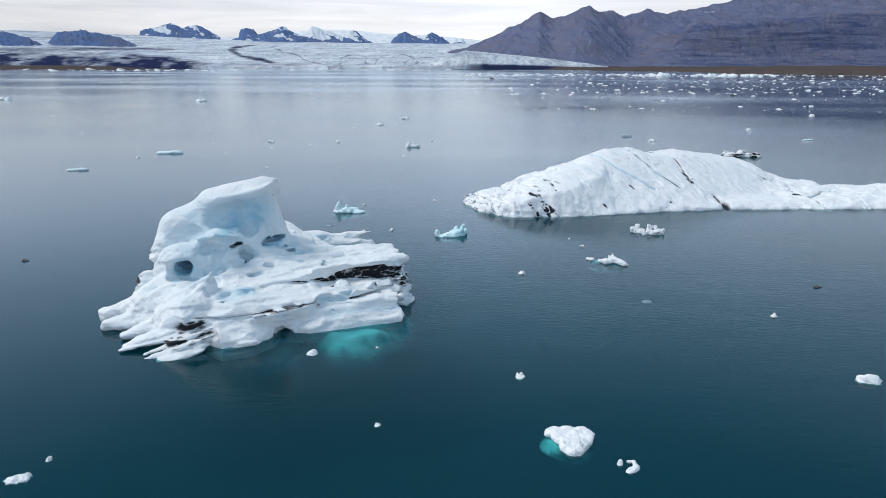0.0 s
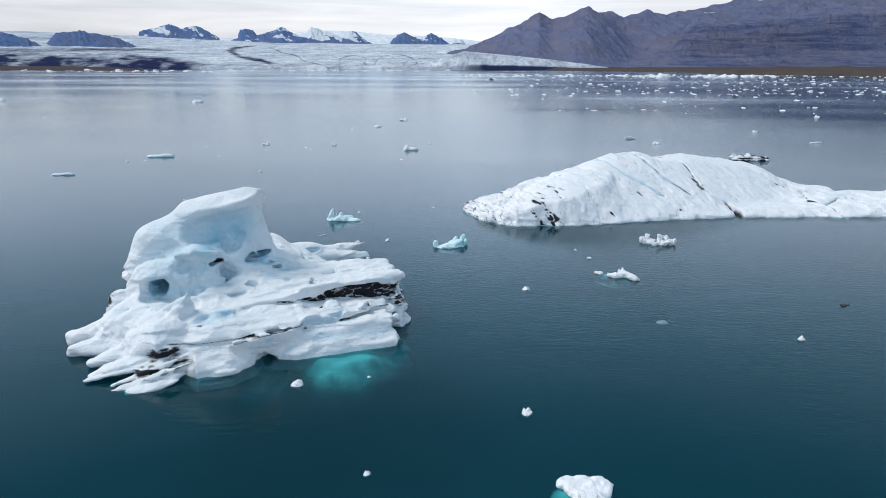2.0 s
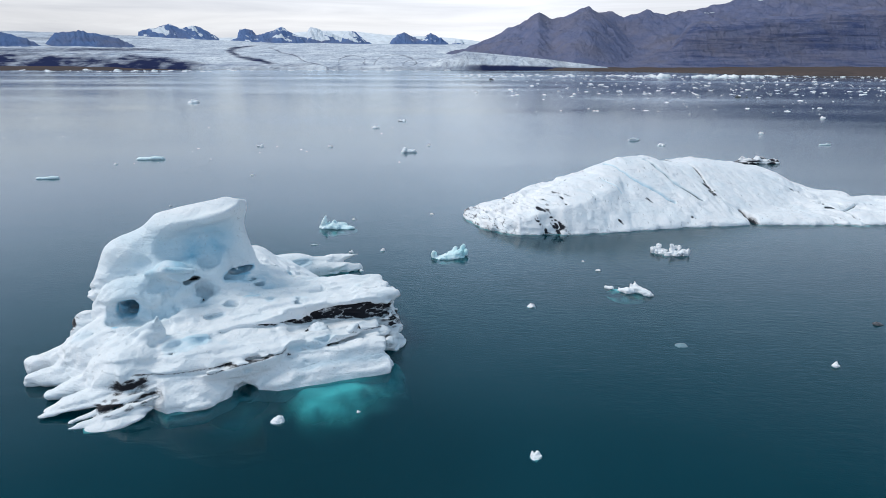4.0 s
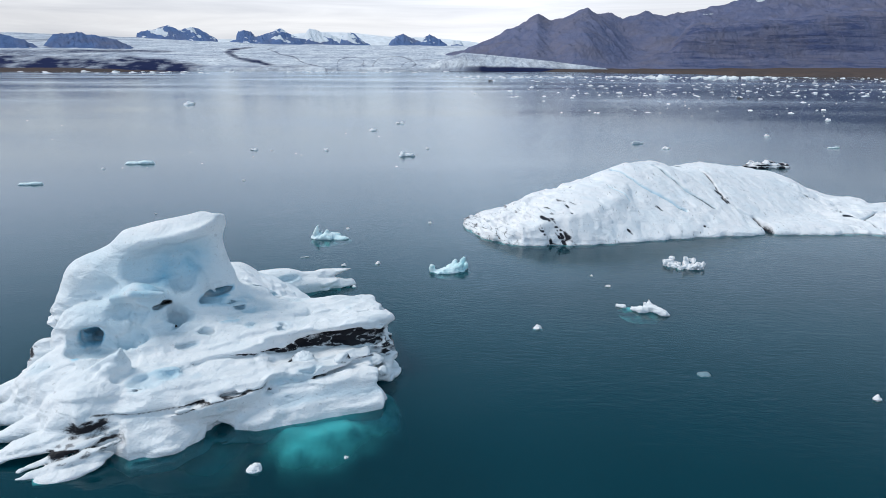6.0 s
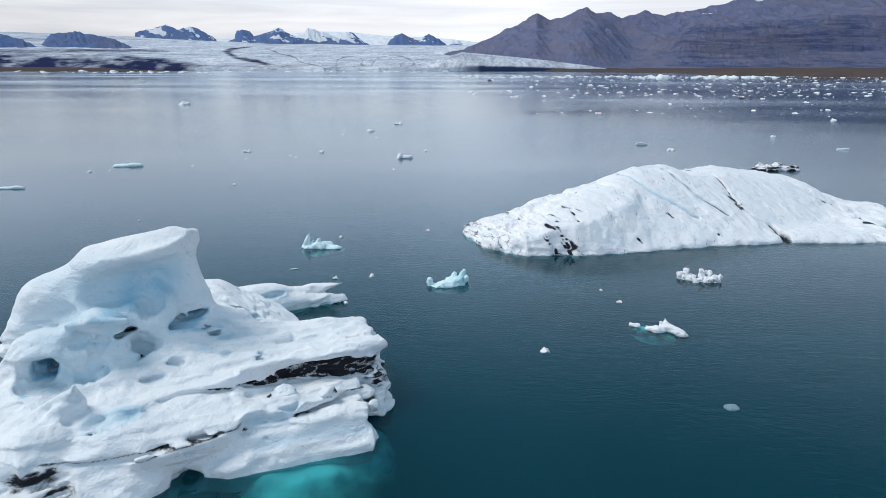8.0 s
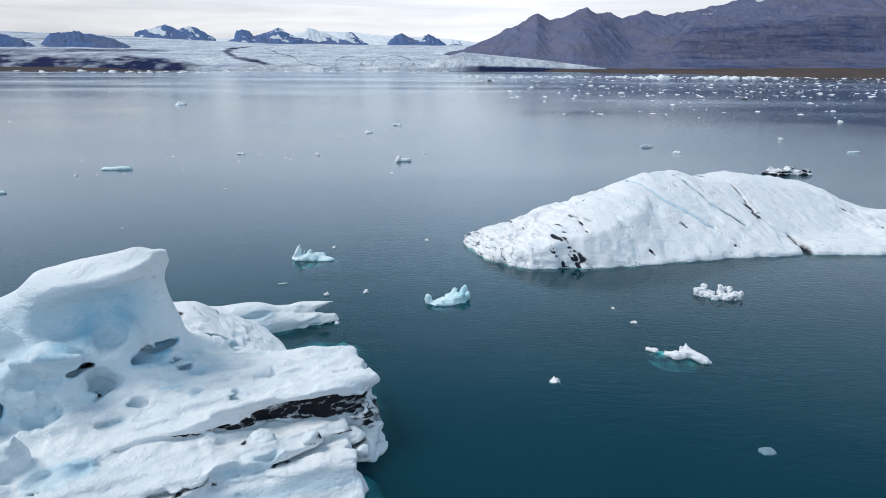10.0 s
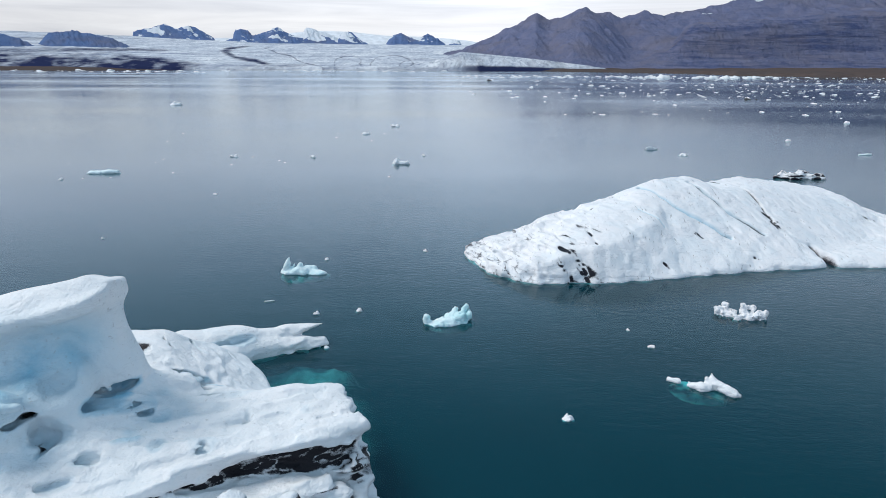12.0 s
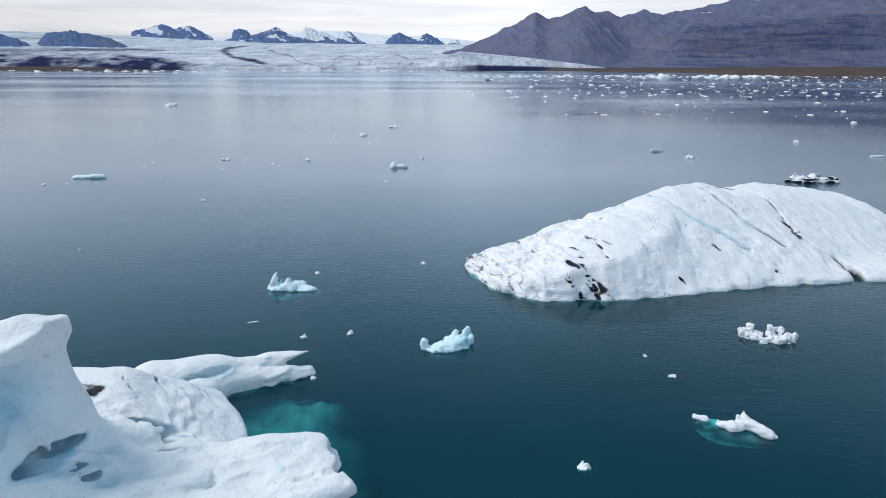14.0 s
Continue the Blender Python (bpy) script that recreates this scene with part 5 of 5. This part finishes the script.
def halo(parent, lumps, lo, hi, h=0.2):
    ob = new("submerged_ice_glow", submerged(lumps, lo, hi, h))
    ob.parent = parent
    return tagged(ob, "ice under the water, its turquoise glow put into the colour")


# clear turquoise floe with a white fin
o = floe(chunk(3, [((-1.35, 0, 0.05), (0.75, 0.5, 0.3)), ((-0.1, 0.1, 0.1), (0.95, 0.75, 0.5), 15, -8), ((1.1, 0.2, -0.05), (1.2, 0.75, 0.3), -8), ((0.5, 0.8, 0.1), (0.8, 0.4, 0.45), 10)], 0.08, 0.6, 0.12, M_TURQUOISE, 0, 0.38, 0,
               [((-1.75, 0.15, 0.2), (-1.25, 0.2, 1.45), 0.30, 0.05), ((-1.6, 0.1, 0.5), (-1.2, 0.15, 0.95), 0.25, 0.14), ((-1.2, 0.1, 0.2), (-0.85, 0.2, 0.8), 0.3, 0.08), ((-0.4, 0.2, 0.3), (-0.25, 0.25, 0.7), 0.35, 0.22)], 0), -14.0, 82.6, "turquoise ice floe with a white upright fin")
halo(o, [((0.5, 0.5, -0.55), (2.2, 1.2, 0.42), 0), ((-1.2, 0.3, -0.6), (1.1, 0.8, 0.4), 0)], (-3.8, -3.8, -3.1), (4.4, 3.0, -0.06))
# low blue-green floe with a broken crest
o = floe(chunk(5, [((0.1, -0.1, -0.02), (1.6, 1.0, 0.32), 25), ((0.9, 0.5, 0.15), (0.8, 0.5, 0.45), 40, 12), ((-0.8, -0.4, -0.05), (1.0, 0.7, 0.26), 30)], 0.08, 0.5, 0.16, M_TURQUOISE, 0.08, 0.62, 0,
               [((0.9, 0.6, 0.2), (1.25, 0.8, 0.85), 0.45, 0.14), ((1.3, 0.2, 0.1), (1.5, 0.2, 0.6), 0.35, 0.2), ((0.4, 0.6, 0.2), (0.45, 0.75, 0.6), 0.4, 0.2), ((-1.75, -0.55, 0.0), (-1.8, -0.5, 0.35), 0.26, 0.18), ((0.2, -0.5, 0.1), (1.1, -0.2, 0.45), 0.2, 0.25)], 0), 0.1, 71.2, "clear blue-green ice floe rough on top")
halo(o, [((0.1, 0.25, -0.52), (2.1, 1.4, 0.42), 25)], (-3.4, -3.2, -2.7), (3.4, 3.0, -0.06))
# crumbled floe: two clusters of upright knobs and a small lump
floe(chunk(8, [((-1.5, 0.95, 0.1), (0.75, 0.55, 0.55), -10), ((-0.95, 0.85, 0.05), (0.5, 0.5, 0.6), 40), ((0.75, -0.05, 0.08), (1.25, 0.65, 0.45), 8), ((1.35, 0.05, 0.2), (0.6, 0.45, 0.5), 30), ((-0.85, -0.2, 0.08), (0.36, 0.3, 0.34))], 0.06, 0.42, 0.22, M_SNOWICE, 0.34, 0.03, 0,
           [((0.1, 0.35, 0.2), (0.0, 0.5, 0.85), 0.36, 0.28), ((0.75, 0.3, 0.2), (0.75, 0.45, 0.9), 0.30, 0.2), ((1.75, -0.1, 0.1), (1.9, -0.1, 0.5), 0.3, 0.22), ((-1.9, 0.9, 0.1), (-2.0, 1.05, 0.6), 0.32, 0.24), ((-1.4, 1.05, 0.2), (-1.45, 1.2, 0.85), 0.34, 0.22)], 0), 23.4, 72.3, "white crumbled ice floe streaked with grey ash", 0, 0.85)
# white floe of two limbs meeting in a peak, over pale submerged ice
o = floe(chunk(11, [((-0.45, 0.0, 0.1), (0.5, 0.3, 0.3), -10), ((0.1, 0.25, 0.25), (0.35, 0.35, 0.5))], 0.05, 0.35, 0.06, M_ICE, 0, 0.03, 0,
                [((-1.25, 0.4, 0.05), (-0.6, 0.1, 0.2), 0.13, 0.27), ((-1.2, 0.42, 0.1), (-1.25, 0.45, 0.28), 0.12, 0.05), ((-0.15, 0.2, 0.2), (-0.2, 0.28, 0.55), 0.25, 0.14), ((0.2, 0.35, 0.3), (0.12, 0.45, 0.85), 0.3, 0.06), ((0.15, 0.25, 0.3), (1.05, -0.7, 0.12), 0.34, 0.28), ((0.9, -0.55, 0.1), (1.3, -0.8, 0.05), 0.28, 0.12), ((-2.2, 1.15, 0.05), (-1.75, 0.85, 0.08), 0.2, 0.14)], 0), 16.2, 60.6, "white saddle-backed ice floe with a small companion")
halo(o, [((-0.15, 0.30, -0.62), (1.6, 0.75, 0.42), -38), ((-1.3, 0.95, -0.65), (1.0, 0.55, 0.38), -38)], (-3.8, -3.0, -2.5), (3.2, 2.6, -0.06))
# flat trapezoid floe close to the start
o = floe(chunk(14, [((-0.55, 0.6, 0.05), (0.75, 0.45, 0.36), 5), ((0.6, 0.55, 0.05), (0.8, 0.4, 0.36), -8), ((0.1, 0.1, 0.08), (0.85, 0.7, 0.36)), ((0.1, -0.6, 0.05), (0.6, 0.75, 0.33)), ((0.55, 0.1, 0.05), (0.7, 0.62, 0.35)), ((-0.4, 0.15, 0.05), (0.62, 0.6, 0.35)), ((0.02, 0.78, 0.05), (0.8, 0.3, 0.35), -4), ((0.3, -0.45, 0.05), (0.6, 0.7, 0.34)), ((-0.15, -0.55, 0.05), (0.5, 0.7, 0.34)), ((0.05, -1.1, 0.0), (0.5, 0.32, 0.28))], 0.05, 0.4, 0.07, M_SNOWICE, 0.05, 0, 0.3,
               [((-1.1, 0.75, 0.0), (-0.7, 0.7, 0.1), 0.1, 0.25), ((1.35, 0.62, 0.0), (0.9, 0.6, 0.1), 0.08, 0.24)], 0), 6.65, 29.0, "flat wedge-shaped white ice floe")
halo(o, [((-0.45, 0.15, -0.5), (1.25, 1.15, 0.36), 10), ((0.4, -0.1, -0.55), (0.9, 1.1, 0.36), 10)], (-2.6, -2.6, -1.2), (2.6, 2.4, -0.06), 0.1)
# silt-laden floe behind the long iceberg
floe(chunk(17, [((-1.6, 0, 0.25), (2.4, 1.2, 0.75), 5), ((1.6, 0.1, 0.15), (2.6, 1.0, 0.55), -5), ((-3.3, 0, 0.35), (0.8, 0.9, 0.85)), ((0.2, 0.3, 0.5), (1.5, 0.7, 0.6), 3)], 0.1, 0.8, 0.22, M_SNOWICE, 0.45, 0.0, 0.0, (), 8, ((0.12, 0.22, 1.5), (0.5, 0.13, 1.3), (0.85, 0.08, 1.0))), 61.8, 137.5, "flat ice floe with black silt along its side", 0, 1.15, flat=1.0)
# long flat slabs
bar = chunk(20, [((-1.6, 0, 0.1), (1.9, 0.7, 0.42)), ((1.5, 0.2, 0.15), (1.9, 0.7, 0.45), 8), ((2.8, 0.3, 0.3), (0.6, 0.5, 0.5))], 0.12, 0.8, 0.12, M_TURQUOISE, 0, 0.12, 0.62)
floe(bar, -63.1, 138.8, "long flat pale blue ice slab", 4)
floe(bar, -70.2, 115.4, "long flat pale blue ice slab", 6, 0.68)
floe(bar, -15.1, 75.0, "thin white ice sliver", 12, 0.15)
floe(bar, 92.6, 168.9, "flat white ice slab", 0, 0.55)
# gull-wing floe
floe(chunk(23, [((-0.9, 0, 0.3), (0.9, 0.6, 0.8), 10, 25), ((0.6, 0.1, 0.1), (1.5, 0.7, 0.5)), ((1.6, 0, 0.15), (0.7, 0.4, 0.5))], 0.11, 0.7, 0.14, M_ICE, 0, 0.1), -10.4, 152.0, "white ice floe rising to a point")
floe(chunk(26, [((-0.3, 0, 0.15), (1.4, 0.6, 0.6), 5, -10), ((0.9, 0, 0.0), (1.0, 0.5, 0.35))], 0.1, 0.7, 0.1, M_DIRTYICE, 0.25, 0.3), 47.2, 176.6, "grey-blue ice floe, low and pointed")

def splinters(seed, n, spread, thin, h=0.04, **kw):
    """A small floe made of tilted splinters of ice grown together."""
    pick = random.Random(seed)
    lumps = [((0, 0, 0.0), (0.45, 0.32, 0.16), pick.uniform(0, 180), 0)]
    for i in range(n):
        lumps.append(((pick.uniform(-spread, spread), pick.uniform(-0.6, 0.6) * spread, pick.uniform(0.0, 0.16)), (pick.uniform(0.18, 0.36), thin * pick.uniform(0.7, 1.3), pick.uniform(0.12, 0.26)), pick.uniform(0, 180), pick.uniform(-35, 35)))
    return chunk(seed, lumps, h, 0.25, 0.07, **kw)


shapes = [splinters(31, 4, 0.35, 0.14), splinters(34, 3, 0.42, 0.12), splinters(38, 5, 0.3, 0.2), splinters(40, 2, 0.3, 0.16), splinters(43, 4, 0.42, 0.09), splinters(47, 6, 0.36, 0.2)]
grey_shape = chunk(50, [((0, 0, 0.0), (0.55, 0.4, 0.14)), ((0.2, 0, 0.05), (0.3, 0.2, 0.16))], 0.05, 0.3, 0.06, M_SUNKENICE, 0.3, 0.2)
black_shape = chunk(52, [((0, 0, 0.0), (0.6, 0.3, 0.13)), ((-0.2, 0, 0.04), (0.25, 0.2, 0.2))], 0.05, 0.3, 0.05, M_BLACKICE)
crescent = chunk(55, [((0, -0.3, 0.02), (0.5, 0.22, 0.12), 8)], 0.04, 0.25, 0.05, bars=(((0.35, -0.2, 0.05), (0.42, 0.25, 0.12), 0.16, 0.1), ((-0.35, 0.45, 0.0), (-0.3, 0.5, 0.22), 0.16, 0.08), ((0.2, 0.5, 0.0), (0.35, 0.3, 0.12), 0.08, 0.12)), facets=0)
ragged = chunk(57, [((0, 0, 0.02), (0.75, 0.26, 0.14), 6), ((-0.1, -0.25, -0.02), (0.3, 0.16, 0.1))], 0.04, 0.25, 0.07, bars=(((-0.6, -0.02, 0.05), (-1.15, -0.1, 0.05), 0.16, 0.05), ((0.5, 0.05, 0.05), (1.1, 0.14, 0.06), 0.17, 0.06), ((0.2, -0.2, 0.0), (0.6, -0.2, 0.02), 0.12, 0.06)), facets=2)
floe(crescent, 9.2, 26.7, "small crescent of white ice round dark water", 20, 0.85)
floe(ragged, -20.6, 25.1, "long ragged strip of white ice", 6, 1.0)
small = (
    (6.8, 57.0, 0.8, 4), (25.9, 46.7, 0.72, 1), (4.7, 36.1, 0.85, 4), (26.9, 36.0, 1.75, 0), (-9.5, 39.1, 0.95, 3), (-3.8, 30.2, 0.46, 4),
    (-20.1, 26.6, 0.42, 1), (-5.0, 40.2, 0.3, 3), (-7.3, 73.0, 0.7, 2), (-2.6, 90.2, 0.6, 3), (14.3, 66.7, 0.62, 0), (13.5, 69.6, 0.36, 3),
    (-46.5, 161, 2.0, 1), (-24.3, 208, 2.6, 5), (-17.8, 232, 3.2, 1), (-6.1, 164, 1.1, 3), (-29.6, 160.7, 1.3, 1), (-67, 132, 0.9, 3), (51.4, 167, 2.6, 4),
    (89.3, 196, 2.0, 5), (137.9, 252, 2.8, 5), (-241, 343, 6.6, 1), (-134, 338, 7.6, 3), (-10.5, 72.3, 0.6, 1), (-39.5, 94.4, 0.45, 3), (-35.9, 120, 0.8, 0), (-12.6, 86.9, 0.6, 3),
)
for x, y, w, k in small:
    floe(shapes[k], x, y, "small drifting piece of white ice", (37 * x + 11 * y) % 360 if w < 1.5 else 0, w, flat=1.0 if w < 1.9 else 0.6)
floe(grey_shape, 16.6, 49.7, "low translucent grey ice piece", 20, 1.0, flat=0.5)
floe(black_shape, 33.1, 53.9, "dark low ice piece", 10, 0.9)
floe(black_shape, -43.2, 59.7, "low black silt-covered ice sliver", 5, 0.9)
floe(black_shape, 172.3, 408.0, "black silt-covered ice lump", 0, 5.0)
floe(black_shape, 177.5, 408.0, "black silt-covered ice lump", 60, 2.2)
floe(black_shape, 45.0, 833.0, "black silt-covered ice lump", 0, 8)

coarse = [
    chunk(61, [((0, 0, 0.05), (0.5, 0.4, 0.26)), ((0.25, 0.1, 0.2), (0.25, 0.22, 0.3))], 0.1, 0.3, 0.07),
    chunk(64, [((0, 0, 0.02), (0.55, 0.3, 0.16)), ((-0.3, 0.05, 0.12), (0.2, 0.2, 0.28))], 0.1, 0.3, 0.06),
    chunk(67, [((0, 0, 0.1), (0.42, 0.38, 0.5)), ((0.4, 0, 0.0), (0.4, 0.35, 0.3)), ((-0.4, 0.1, 0.0), (0.3, 0.3, 0.25))], 0.1, 0.35, 0.1),
]
rng = random.Random(5)
heap = []


def scatter(u, y, w, flat, k=None, label="far small white ice floe", single=False, group="far drifting ice"):
    """One piece of far ice: an object of its own, or a piece of the joined rest."""
    if single:
        return floe(shapes[k if k is not None else rng.randrange(6)], u * y, y, label, rng.random() * 360, w, group=group, flat=flat)
    heap.append((pose(u * y, y, 0, 0, 0, rng.random() * 360) @ Matrix.Diagonal((w, w, w * flat, 1)), rng.randrange(3)))


# ice drifting on the far water below the mountain
for i in range(1250):
    u = 0.0 + 0.66 * rng.random() ** 0.8
    y = 1190 / (1 + 3.4 * rng.random() ** 1.9)
    if (y < 420 and rng.random() < 0.75) or (u < 0.08 and rng.random() < 0.5):
        continue
    scatter(u, y, rng.choice((0.25, 0.35, 0.5, 0.6, 0.8, 1.2, 2.2)) * (0.7 + y / 420), rng.uniform(0.15, 0.45), single=y < 470)
# scattered ice over the open middle and left water
for i in range(60):
    u = -0.7 + 0.75 * rng.random()
    y = 900 / (1 + 6.0 * rng.random() ** 1.3)
    scatter(u, y, rng.uniform(0.35, 1.0) * (0.6 + y / 500), rng.uniform(0.18, 0.45), single=True)
# grounded bergs in a line off the far shores
for i in range(150):
    scatter(0.48 * rng.random(), rng.uniform(1040, 1230), rng.uniform(2, 11), rng.uniform(0.2, 0.55))
for u, y, w, k in ((0.3125, 1045, 22, 5), (0.30, 1048, 10, 2), (0.36, 1052, 14, 0), (0.385, 1054, 16, 5), (0.40, 1056, 20, 3), (0.42, 1058, 18, 3), (0.435, 1058, 16, 3), (0.375, 1050, 11, 2), (0.448, 1060, 16, 1)):
    scatter(u, y, w, 0.6, k, "large far white iceberg", True, "far grounded ice")
for i in range(70):
    u = -0.68 + 0.68 * rng.random()
    scatter(u, rng.uniform(1500, 1900) if u < -0.35 else rng.uniform(1750, 2030), rng.uniform(5, 20), rng.uniform(0.15, 0.4))
parts = []
for m, k in heap:
    me = coarse[k]
    co = np.empty(len(me.vertices) * 3, np.float32)
    me.vertices.foreach_get("co", co)
    vi = np.empty(len(me.loops), np.int32)
    me.loops.foreach_get("vertex_index", vi)
    mm = np.array(m)
    parts.append((co.reshape(-1, 3) @ mm[:3, :3].T + mm[:3, 3], vi.reshape(-1, 4)))
shift = np.cumsum([0] + [len(v) for v, q in parts])
rest = mesh_of("brash_ice", np.concatenate([v for v, q in parts]), np.concatenate([q + s for (v, q), s in zip(parts, shift)]), M_SNOWICE, dirt=np.zeros(shift[-1]), blue=np.zeros(shift[-1]))
tagged(new("brash_ice", rest), "far field of small white floes and grounded ice", "brash ice", kind="stuff")
